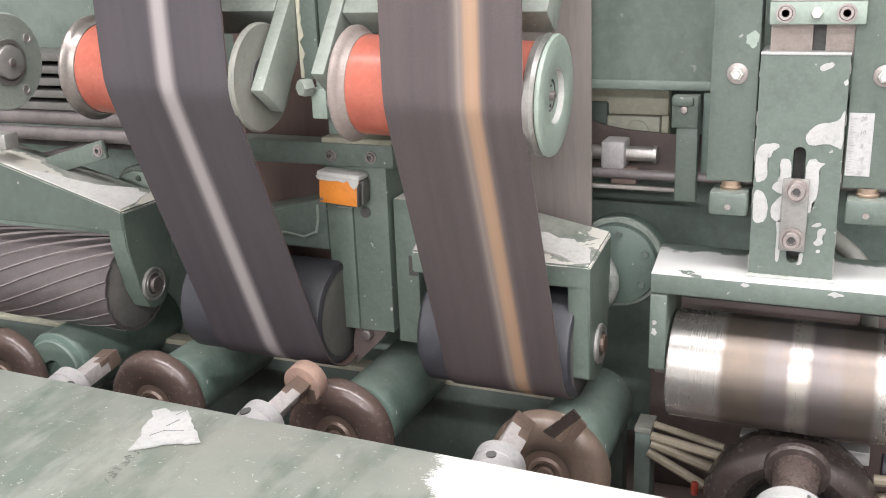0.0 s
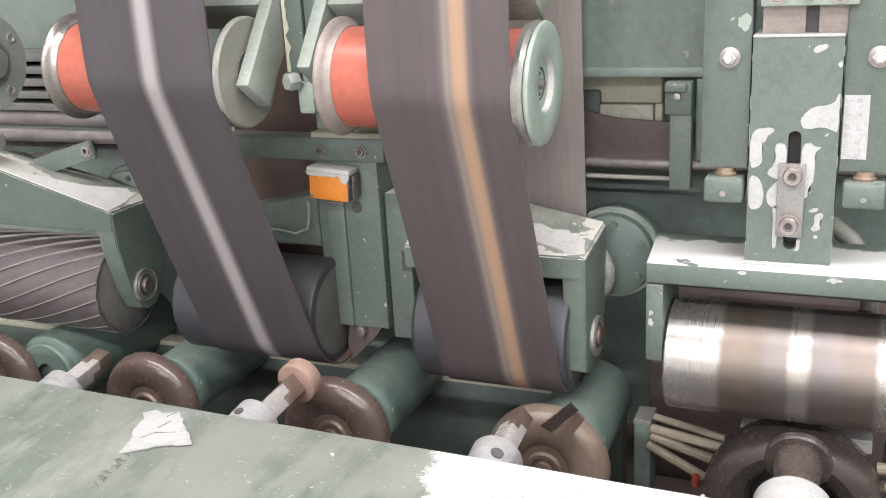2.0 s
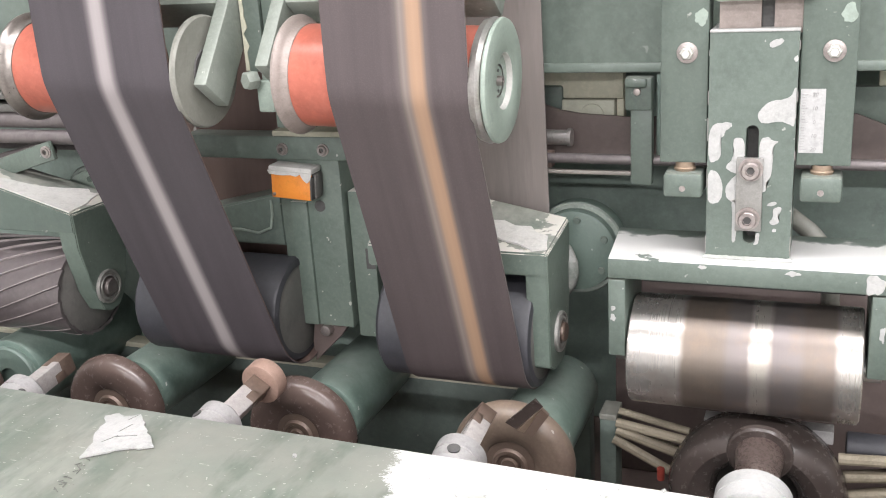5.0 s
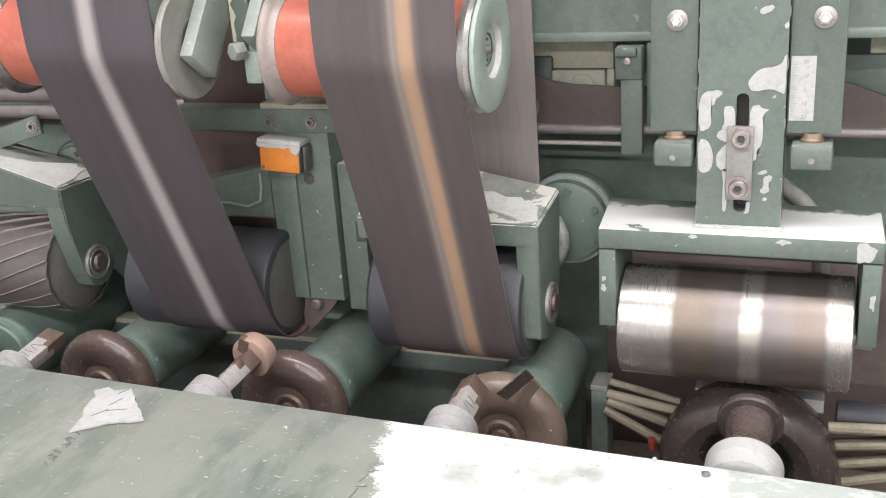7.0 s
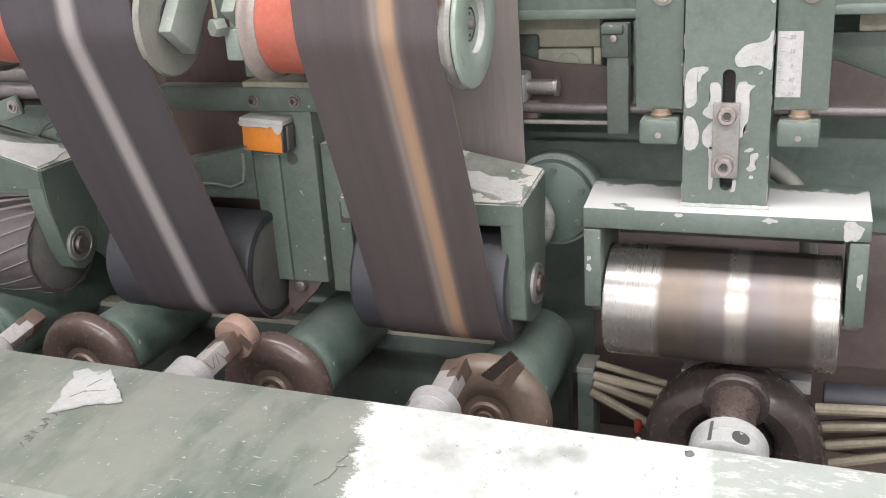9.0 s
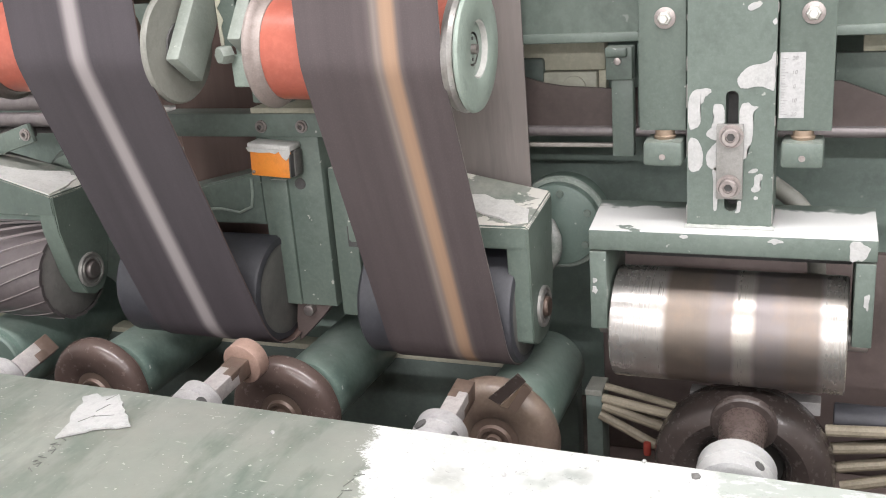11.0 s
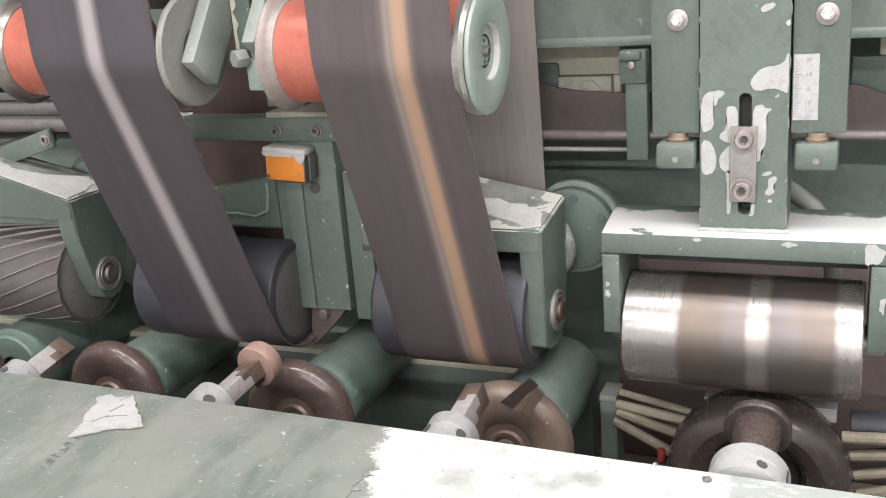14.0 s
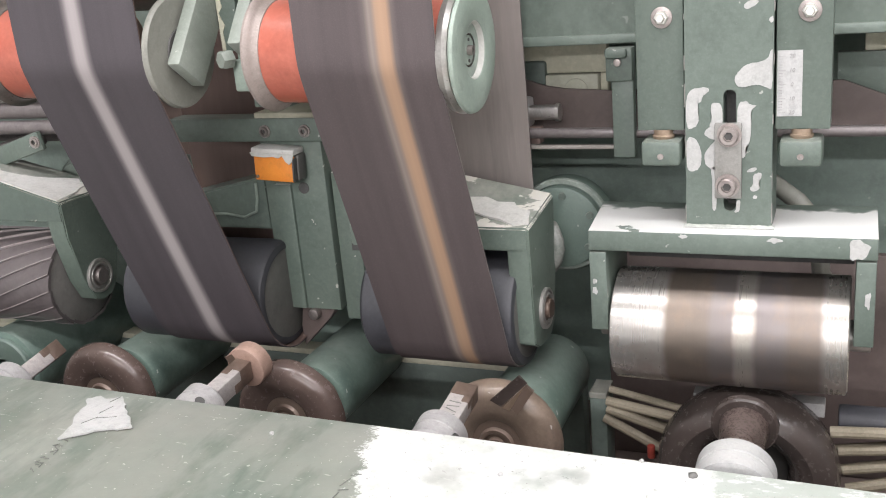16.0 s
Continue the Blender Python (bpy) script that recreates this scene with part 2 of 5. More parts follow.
M_BELT2 = belt_material("brown_grey_abrasive_belt", (0.074, 0.058, 0.060), (0.092, 0.073, 0.074), -0.2165, 0.0062, (0.33, 0.212, 0.14), (0.14, 0.112, 0.104), 0.012, 0.7)


def roller_material():
    """Ground steel drum: bands of wear along its length, fine turning lines."""
    m, nt, p = material("banded_ground_steel")
    v = tex_coords(nt)
    s = nt.nodes.new("ShaderNodeSeparateXYZ")
    nt.links.new(v, s.inputs[0])
    mr = nt.nodes.new("ShaderNodeMapRange")
    mr.inputs["From Min"].default_value, mr.inputs["From Max"].default_value = -0.0885, 0.0885
    nt.links.new(calc(nt, "ADD", s.outputs["X"], calc(nt, "MULTIPLY", calc(nt, "SUBTRACT", noise_tex(nt, v, 60, 4), 0.5), 0.004)), mr.inputs["Value"])
    cr = nt.nodes.new("ShaderNodeValToRGB")
    stops = [(0.0, (0.43, 0.41, 0.39)), (0.23, (0.40, 0.375, 0.35)), (0.26, (0.175, 0.143, 0.119)), (0.42, (0.165, 0.137, 0.115)), (0.45, (0.18, 0.158, 0.152)), (0.53, (0.19, 0.166, 0.16)),
             (0.55, (0.41, 0.38, 0.345)), (0.61, (0.39, 0.36, 0.325)), (0.635, (0.168, 0.148, 0.145)), (0.74, (0.185, 0.162, 0.156)), (0.77, (0.18, 0.15, 0.13)), (0.88, (0.19, 0.16, 0.142)), (0.91, (0.42, 0.395, 0.37))]
    e = cr.color_ramp.elements
    e[0].position, e[0].color = 0.0, (*stops[0][1], 1)
    e[1].position, e[1].color = 1.0, (.41, .39, .36, 1)
    for pos, col in stops[1:]:
        k = e.new(pos)
        k.color = (*col, 1)
    nt.links.new(mr.outputs[0], cr.inputs["Fac"])
    lines = noise_tex(nt, tex_coords(nt, (1, 0.02, 0.02)), 700, 3, 0.7)
    c = blend(nt, calc(nt, "MULTIPLY", ramp(nt, lines, 0.4, 0.7), 0.16), cr.outputs["Color"], (0.22, 0.19, 0.18))
    stain = ramp(nt, noise_tex(nt, v, 45, 5, 0.7), 0.50, 0.75)
    c = blend(nt, calc(nt, "MULTIPLY", stain, 0.62), c, (0.25, 0.19, 0.15))
    nt.links.new(c, p.inputs["Base Color"])
    p.inputs["Metallic"].default_value = 0.72
    bright = nt.nodes.new("ShaderNodeSeparateColor")
    nt.links.new(cr.outputs["Color"], bright.inputs[0])
    worn = calc(nt, "MULTIPLY", calc(nt, "SUBTRACT", 0.43, bright.outputs[0]), 0.7)
    r = calc(nt, "ADD", calc(nt, "ADD", calc(nt, "MULTIPLY", lines, 0.06), worn), calc(nt, "ADD", calc(nt, "MULTIPLY", stain, 0.10), 0.23))
    nt.links.new(r, p.inputs["Roughness"])
    bump(nt, p, lines, 0.12, 0.0002)
    return m


def beam_material():
    """Green paint on the near beam, rubbed to white filler along one stretch, with stains and scratches."""
    m, nt, p = material("rubbed_green_beam_paint")
    v = tex_coords(nt)
    s = nt.nodes.new("ShaderNodeSeparateXYZ")
    nt.links.new(v, s.inputs[0])
    big, mid, fine = noise_tex(nt, v, 9, 5, 0.6), noise_tex(nt, v, 60, 5, 0.65), noise_tex(nt, v, 420, 3, 0.7)
    c = blend(nt, ramp(nt, big, 0.3, 0.7), (0.155, 0.18, 0.155), (0.285, 0.295, 0.263))
    c = blend(nt, calc(nt, "MULTIPLY", ramp(nt, noise_tex(nt, tex_coords(nt, (1, 0.35, 1)), 16, 5, 0.65), 0.52, 0.62), 0.75), c, (0.098, 0.13, 0.106))
    c = blend(nt, calc(nt, "MULTIPLY", ramp(nt, mid, 0.66, 0.70), 0.6), c, (0.46, 0.47, 0.42))
    scr = noise_tex(nt, tex_coords(nt, (1.0, 5.0, 1)), 70, 3, 0.6)
    c = blend(nt, calc(nt, "MULTIPLY", ramp(nt, scr, 0.68, 0.72), 0.7), c, (0.50, 0.50, 0.45))
    c = blend(nt, calc(nt, "MULTIPLY", ramp(nt, noise_tex(nt, v, 240, 2, 0.5), 0.70, 0.73), 0.8), c, (0.55, 0.55, 0.50))
    c = blend(nt, calc(nt, "MULTIPLY", ramp(nt, noise_tex(nt, v, 5, 6, 0.7), 0.45, 0.65), 0.5), c, (0.27, 0.255, 0.225))
    edge = calc(nt, "ADD", s.outputs["X"], calc(nt, "MULTIPLY", calc(nt, "SUBTRACT", mid, 0.5), 0.04))
    edge = calc(nt, "ADD", edge, calc(nt, "MULTIPLY", calc(nt, "SUBTRACT", fine, 0.5), 0.02))
    edge = calc(nt, "ADD", edge, calc(nt, "MULTIPLY", calc(nt, "ADD", s.outputs["Y"], 0.0), 0.3))
    mr = nt.nodes.new("ShaderNodeMapRange")
    mr.inputs["From Min"].default_value, mr.inputs["From Max"].default_value = -0.235, 0.765
    nt.links.new(edge, mr.inputs["Value"])
    white = ramp(nt, mr.outputs[0], 0.0, 0.003)
    far = calc(nt, "ADD", s.outputs["X"], calc(nt, "MULTIPLY", calc(nt, "SUBTRACT", noise_tex(nt, v, 55, 5, 0.7), 0.5), 0.03))
    far = calc(nt, "SUBTRACT", far, calc(nt, "MULTIPLY", s.outputs["Y"], -0.12))
    m2 = nt.nodes.new("ShaderNodeMapRange")
    m2.inputs["From Min"].default_value, m2.inputs["From Max"].default_value = 0.010, 1.010
    nt.links.new(far, m2.inputs["Value"])
    past = ramp(nt, m2.outputs[0], 0.0, 0.003)
    scuff = ramp(nt, noise_tex(nt, tex_coords(nt, (0.4, 1, 1)), 110, 5, 0.75), 0.54, 0.60, (0.75, 0.75, 0.75, 1), (0.0, 0.0, 0.0, 1))
    hole = ramp(nt, noise_tex(nt, v, 13, 4, 0.5), 0.60, 0.72, (1, 1, 1, 1), (0.3, 0.3, 0.3, 1))
    pits = ramp(nt, noise_tex(nt, v, 150, 6, 0.8), 0.60, 0.645, (1, 1, 1, 1), (0.3, 0.3, 0.3, 1))
    white = calc(nt, "MULTIPLY", calc(nt, "MULTIPLY", white, hole), pits)
    c = blend(nt, white, c, blend(nt, ramp(nt, noise_tex(nt, v, 40, 5, 0.7), 0.35, 0.7), (0.69, 0.69, 0.68), (0.50, 0.52, 0.48)))
    c = blend(nt, calc(nt, "MULTIPLY", past, scuff), c, (0.34, 0.375, 0.335))
    c = blend(nt, calc(nt, "MULTIPLY", ramp(nt, noise_tex(nt, v, 330, 2, 0.5), 0.745, 0.76), 0.8), c, (0.16, 0.15, 0.13))
    nt.links.new(c, p.inputs["Base Color"])
    nt.links.new(calc(nt, "ADD", calc(nt, "MULTIPLY", mid, 0.3), 0.28), p.inputs["Roughness"])
    bump(nt, p, calc(nt, "ADD", calc(nt, "MULTIPLY", white, 0.8), calc(nt, "MULTIPLY", fine, 0.3)), 0.35, 0.0006)
    return m


M_ROLLER = roller_material()
M_BEAM = beam_material()


# ---- mesh helpers ----
def box(bm, x0, x1, y0, y1, z0, z1, bev=0.0, m=None):
    r = bmesh.ops.create_cube(bm, size=1)
    vs = r["verts"]
    bmesh.ops.scale(bm, vec=(x1 - x0, y1 - y0, z1 - z0), verts=vs)
    bmesh.ops.translate(bm, vec=((x0 + x1) / 2, (y0 + y1) / 2, (z0 + z1) / 2), verts=vs)
    if bev:
        es = list({e for v in vs for e in v.link_edges})
        out = bmesh.ops.bevel(bm, geom=es, offset=bev, segments=2, affect="EDGES", profile=0.5)
        vs = list({v for f in out["faces"] for v in f.verts} | {v for v in vs if v.is_valid})
    if m is not None:
        bmesh.ops.transform(bm, matrix=m, verts=vs)
    return bm


def boxes(*rows):
    bm = bmesh.new()
    for r in rows:
        box(bm, *r)
    return bm


AX = {"X": Matrix(((0, 0, 1, 0), (1, 0, 0, 0), (0, 1, 0, 0), (0, 0, 0, 1))), "Y": Matrix(((1, 0, 0, 0), (0, 0, 1, 0), (0, -1, 0, 0), (0, 0, 0, 1))), "Z": Matrix.Identity(4)}


def lathe(profile, axis, centre, seg=48, bm=None):
    """Turns (place along the axis, radius) pairs round the axis through centre."""
    bm = bm or bmesh.new()
    rings = []
    m = Matrix.Translation(centre) @ AX[axis]
    for a, r in profile:
        if r < 1e-6:
            rings.append([bm.verts.new(m @ Vector((0, 0, a)))])
        else:
            rings.append([bm.verts.new(m @ Vector((r * math.cos(2 * math.pi * i / seg), r * math.sin(2 * math.pi * i / seg), a))) for i in range(seg)])
    for p, q in zip(rings, rings[1:]):
        for i in range(seg):
            j = (i + 1) % seg
            f = [p[i % len(p)], p[j % len(p)], q[j % len(q)], q[i % len(q)]]
            f = list(dict.fromkeys(f))
            if len(f) > 2:
                bm.faces.new(f)
    bmesh.ops.recalc_face_normals(bm, faces=bm.faces)
    return bm


def rounded(a0, a1, r, e):
    """A closed drum's profile with its edges rounded by e."""
    return [(a0, 0), (a0, r - e), (a0 + e * 0.3, r - e * 0.3), (a0 + e, r), (a1 - e, r), (a1 - e * 0.3, r - e * 0.3), (a1, r - e), (a1, 0)]


def finish(bm, smooth=35):
    bmesh.ops.recalc_face_normals(bm, faces=bm.faces)
    for f in bm.faces:
        f.smooth = True
    for e in bm.edges:
        if len(e.link_faces) != 2 or e.calc_face_angle(0) > radians(smooth):
            e.smooth = False


def thing(name, loc, label, category, group="", kind=""):
    ob = new(name)
    ob.location = loc
    ob.empty_display_size = 0.02
    ob["origin"] = loc
    return tagged(ob, label, category, group, kind)


def origin_of(ob):
    while ob.parent:
        ob = ob.parent
    return Vector(ob["origin"])


def part(name, bm, mat, parent, label=""):
    """Links a bmesh, given in world coordinates, as one mesh under a thing or a part."""
    bm.transform(Matrix.Translation(-origin_of(parent)))
    finish(bm)
    me = bpy.data.meshes.new(name)
    bm.to_mesh(me)
    bm.free()
    me.materials.append(mat)
    ob = new(name, me)
    ob.parent = parent
    return tagged(ob, label)


def solid(name, bm, mat, label, category, kind="", group=""):
    """A thing or a piece of the setting that is one mesh."""
    finish(bm)
    me = bpy.data.meshes.new(name)
    bm.to_mesh(me)
    bm.free()
    me.materials.append(mat)
    return tagged(new(name, me), label, category, group, kind)


def strip(path, x0, x1, t, bm=None):
    """A band of thickness t along a closed or open path of (y, z), as wide as x0 to x1."""
    bm = bm or bmesh.new()
    n = len(path)
    rows = []
    for i, (y, z) in enumerate(path):
        a, b = path[max(i - 1, 0)], path[min(i + 1, n - 1)]
        d = Vector((b[0] - a[0], b[1] - a[1])).normalized()
        ny, nz = -d.y * t, d.x * t
        rows.append([bm.verts.new(p) for p in ((x0, y, z), (x1, y, z), (x1, y + ny, z + nz), (x0, y + ny, z + nz))])
    for p, q in zip(rows, rows[1:]):
        for i in range(4):
            j = (i + 1) % 4
            bm.faces.new((p[i], p[j], q[j], q[i]))
    bm.faces.new(rows[0][::-1])
    bm.faces.new(rows[-1])
    return bm


def tube(points, r, seg=10, bm=None):
    bm = bm or bmesh.new()
    pts = [Vector(p) for p in points]
    rings = []
    for i, p in enumerate(pts):
        d = (pts[min(i + 1, len(pts) - 1)] - pts[max(i - 1, 0)]).normalized()
        u = d.orthogonal().normalized() if not rings else (u - d * u.dot(d)).normalized()
        w = d.cross(u)
        rings.append([bm.verts.new(p + r * (math.cos(2 * math.pi * k / seg) * u + math.sin(2 * math.pi * k / seg) * w)) for k in range(seg)])
    for a, b in zip(rings, rings[1:]):
        for k in range(seg):
            bm.faces.new((a[k], a[(k + 1) % seg], b[(k + 1) % seg], b[k]))
    bm.faces.new(rings[0])
    bm.faces.new(rings[-1][::-1])
    return bm


def hexhead(bm, c, r, h, axis="Y", seg=6):
    return lathe([(-h, 0), (-h, r * 0.85), (-h * 0.8, r), (0, r), (0, 0)], axis, c, seg, bm)


def cap_screw(parent, c, r, h, mat=None):
    """A socket head screw that faces -Y, with its washer and its hexagonal socket."""
    mat = mat or M_BOLT
    x, y, z = c
    s = part("screw", lathe([(0.0, 0), (0.0, r * 1.3), (-0.0015, r * 1.3), (-0.0015, r), (-h + 0.001, r), (-h, r * 0.88), (-h, r * 0.52), (-h + 0.003, r * 0.5), (-h + 0.003, 0)], "Y", c, 24), mat, parent)
    part("socket", lathe([(-h + 0.0026, 0), (-h + 0.0026, r * 0.45), (-h + 0.0029, r * 0.45)], "Y", c, 6), M_BLACK, s)
    return s


def patch(rng, cx, cz, w, h, y, n=22, rough=0.28, axis="Y"):
    """A thin irregular island of bare filler."""
    bm = bmesh.new()
    ph = rng.random() * 50
    rim, back = [], []
    for i in range(n):
        a = 2 * math.pi * i / n
        k = 1 + rough * 2 * noise.noise((math.cos(a) * 1.4 + ph, math.sin(a) * 1.4, ph)) + rough * 0.6 * noise.noise((math.cos(a) * 4 + ph, math.sin(a) * 4, 3))
        u, v = cx + w / 2 * k * math.cos(a), cz + h / 2 * k * math.sin(a)
        rim.append(bm.verts.new((u, y, v) if axis == "Y" else (u, v, y)))
        back.append(bm.verts.new((u, y + 0.0006, v) if axis == "Y" else (u, v, y - 0.0006)))
    bm.faces.new(rim)
    for i in range(n):
        j = (i + 1) % n
        bm.faces.new((rim[i], rim[j], back[j], back[i]))
    return bm


# ---- the hall and the machine's body ----
# room shell out of view, added for reflections and bounced light
def hall():
    solid("floor", boxes((-4, 4, -8, 3, -0.1, 0)), M_FLOOR, "unseen grey concrete workshop floor", "floor", "structure")
    solid("ceiling", boxes((-4, 4, -8, 3, 3.0, 3.1)), M_HALL, "unseen pale workshop ceiling", "ceiling", "structure")
    solid("wall_north", boxes((-4, 4, 3, 3.1, 0, 3)), M_HALL, "unseen pale plastered workshop wall", "wall", "structure")
    solid("wall_south", boxes((-4, 4, -8.1, -8, 0, 3)), M_HALL, "unseen pale plastered workshop wall", "wall", "structure")
    solid("wall_west", boxes((-4.1, -4, -8, 3, 0, 3)), M_HALL, "unseen pale plastered workshop wall", "wall", "structure")
    solid("wall_east", boxes((4, 4.1, -8, 3, 0, 3)), M_HALL, "unseen pale plastered workshop wall", "wall", "structure")


def machine_body():
    frame_ = thing("machine_frame", (0, 0.3, 0), "dark green painted frame and trough of the belt grinding machine", "machine")
    part("back_panel", boxes((-1.6, 1.3, 0.30, 0.32, 0.55, 1.20, 0.002)), M_BACK, frame_, "oily dark green back panel")
    part("trough", boxes((-1.6, 1.3, -0.16, 0.30, 0.70, 0.72)), M_TRAY, frame_, "brown oily trough floor")
    part("base", boxes((-1.6, 1.3, -0.30, 0.32, 0.0, 0.70, 0.004)), M_DARK, frame_)
    part("guard", boxes((-0.72, -0.30, 0.20, 0.215, 1.04, 1.20, 0.002)), M_RUST, frame_, "rust-brown guard sheet")
    part("lower_sheet", boxes((-0.14, 0.60, 0.19, 0.20, 0.7205, 0.95, 0.002)), M_SHEET, frame_, "brown stained sheet over the trough")
    cover = thing("cover_beam", (0, 0.1, 1.165), "green painted hollow beam with rounded lower edge", "machine beam")
    part("beam_shell", boxes((-1.6, 1.3, 0.105, 0.30, 1.158, 1.75, 0.008)), M_COVER, cover)
    part("lower_lip", boxes((-1.6, 1.3, 0.1025, 0.107, 1.1585, 1.167, 0.002)), M_COVER, cover)
    edge = [(-0.30, 1.136), (-0.215, 1.1285), (-0.196, 1.1245), (-0.178, 1.1185), (-0.160, 1.1155), (-0.118, 1.113), (0.0, 1.115), (0.0757, 1.1172), (0.1107, 1.1033), (0.16, 1.083), (0.60, 1.076)]
    bm = bmesh.new()
    rows = [[bm.verts.new(p) for p in ((x, 0.14, 1.070), (x, 0.14, z), (x, 0.144, z), (x, 0.144, 1.070))] for x, z in edge]
    for p, q in zip(rows, rows[1:]):
        for k in range(4):
            bm.faces.new((p[k], p[(k + 1) % 4], q[(k + 1) % 4], q[k]))
    bm.faces.new(rows[0])
    bm.faces.new(rows[-1][::-1])
    part("band", bm, M_SHEET, cover, "brown stained sheet with a wavy upper edge")
    part("slab", boxes((-0.25, -0.1232, 0.152, 0.166, 1.128, 1.1575, 0.001)), M_CREAM, cover, "cream painted slab")
    part("slab_foot", boxes((-0.1293, -0.1225, 0.152, 0.164, 1.105, 1.1278, 0.001)), M_CREAM, cover, "cream painted foot")
    c = part("casting", boxes((-0.1796, -0.1297, 0.146, 0.166, 1.104, 1.1275, 0.002)), M_OLIVE, cover, "olive painted casting")
    part("boss", lathe(rounded(0, 0.01, 0.011, 0.0008), "Y", (-0.1506, 0.1442, 1.113), 24), M_OLIVE, c)
    part("lug", boxes((-0.205, -0.179, 0.147, 0.166, 1.118, 1.140, 0.003)), M_SHADED, cover)
    part("side_plate", boxes((0.0705, 0.60, 0.150, 0.162, 1.075, 1.1385, 0.001)), M_PAINT, cover)
    part("slab", boxes((0.091, 0.60, 0.153, 0.166, 1.1387, 1.1575, 0.001)), M_CREAM, cover, "cream painted slab")
    return frame_


def near_beam():
    """The long beam nearest the camera, rubbed bare in places."""
    b = thing("near_beam", (0, -0.155, 0.70), "green painted machine beam rubbed to white filler on one side", "machine beam")
    bm = bmesh.new()
    prof = [(-0.325, 0.70), (-0.325, 0.906), (-0.319, 0.9125), (-0.166, 0.9165), (-0.159, 0.9155), (-0.156, 0.912), (-0.155, 0.906), (-0.155, 0.70)]
    rows = []
    for i in range(121):
        x = -1.4 + 2.6 * i / 120
        sag = 0.0060 - 0.017 * (x + 0.25)
        rows.append([bm.verts.new((x, y, z + (sag + 0.0006 * noise.noise((x * 9, y * 30, 1)) if z > 0.8 else 0))) for y, z in prof])
    for p, q in zip(rows, rows[1:]):
        for k in range(len(prof)):
            j = (k + 1) % len(prof)
            bm.faces.new((p[k], p[j], q[j], q[k]))
    bm.faces.new(rows[0])
    bm.faces.new(rows[-1][::-1])
    part("beam_shell", bm, M_BEAM, b)
    part("ledge", boxes((-1.4, 1.2, -0.45, -0.3255, 0.80, 0.898, 0.004)), M_RUST, b, "rusty brown ledge")
    return b


def cross_bar():
    b = thing("cross_bar", (-0.5, 0.075, 0.72), "green flat bar with cream rubbed top edge", "machine bar")
    part("bar_body", boxes((-1.3, -0.155, 0.135, 0.155, 0.72, 0.829, 0.001)), M_SHADED, b)
    part("top_face", boxes((-1.3, -0.1545, 0.1345, 0.1555, 0.829, 0.8355, 0.001)), M_CREAM, b, "cream worn top edge")
    e = part("end_post", boxes((-0.1285, -0.1135, 0.062, 0.090, 0.72, 0.846, 0.001)), M_SHADED, b)
    part("post_top", boxes((-0.129, -0.1130, 0.0615, 0.0905, 0.846, 0.852, 0.001)), M_DISCGREY, e, "cream worn top")
    return b


# ---- support wheels and their green roller tubes ----
def drive_roller(x, y, z, r, mat):
    w = thing("drive_roller", (x, y, z), "brown polyurethane drive roller with ringed face under the belts", "roller", "drive rollers in a row")
    part("tyre", lathe([(0.004, r * 0.40), (0.0022, r * 0.44), (0.0006, r * 0.55), (0.0, r * 0.68), (0.0, r * 0.80), (0.0014, r * 0.88), (0.0045, r * 0.945), (0.009, r * 0.985), (0.014, r), (0.018, r * 0.99), (0.02, r * 0.95), (0.02, 0.01)], "Y", (x, y, z), 72), mat, w)
    part("hub", lathe([(-0.001, 0.0), (-0.001, r * 0.12), (0.0022, r * 0.14), (0.0022, r * 0.19), (0.0002, r * 0.21), (0.0002, r * 0.26), (0.0032, r * 0.29), (0.0036, r * 0.38), (0.0046, r * 0.42)], "Y", (x, y, z), 48), M_HUB, w, "brown turned hub with fine rings")
    return w


def roller_tube(x, z, y0, y1, r, collar):
    t = thing("roller_tube", (x, y0, z), "smeared green painted tube behind the drive wheel", "roller", "green roller tubes")
    part("tube_body", lathe(rounded(y0, y1, r, 0.004), "Y", (x, 0, z), 48), M_ROLLGREEN, t)
    part("end_collar", lathe([(y0 - 0.006, 0.012), (y0 - 0.006, r * 0.80), (y0 - 0.004, r * 0.84), (y0 + 0.001, r * 0.84)], "Y", (x, 0, z), 40), collar, t, "turned end collar")
    part("shaft", lathe([(y1 - 0.002, 0.011), (y1 + 0.02, 0.011), (y1 + 0.02, 0.0)], "Y", (x, 0, z), 20), M_STEEL, t, "steel shaft end")
    return t


def large_tyre(x, y, z, r):
    w = thing("tyre_wheel", (x, y, z), "large dark glossy rubber tyre wheel under the steel roller", "wheel")
    part("tyre", lathe([(0.030, r * 0.44), (0.010, r * 0.50), (0.0, r * 0.62), (-0.003, r * 0.74), (0.001, r * 0.88), (0.010, r * 0.97), (0.022, r), (0.036, r * 0.97), (0.046, r * 0.86), (0.05, 0.01)], "Y", (x, y, z), 64), M_TYRE, w)
    part("hub", lathe([(0.026, 0), (0.026, r * 0.40), (0.03, r * 0.5)], "Y", (x, y, z), 40), M_BLACK, w, "dark recessed hub")
    return w


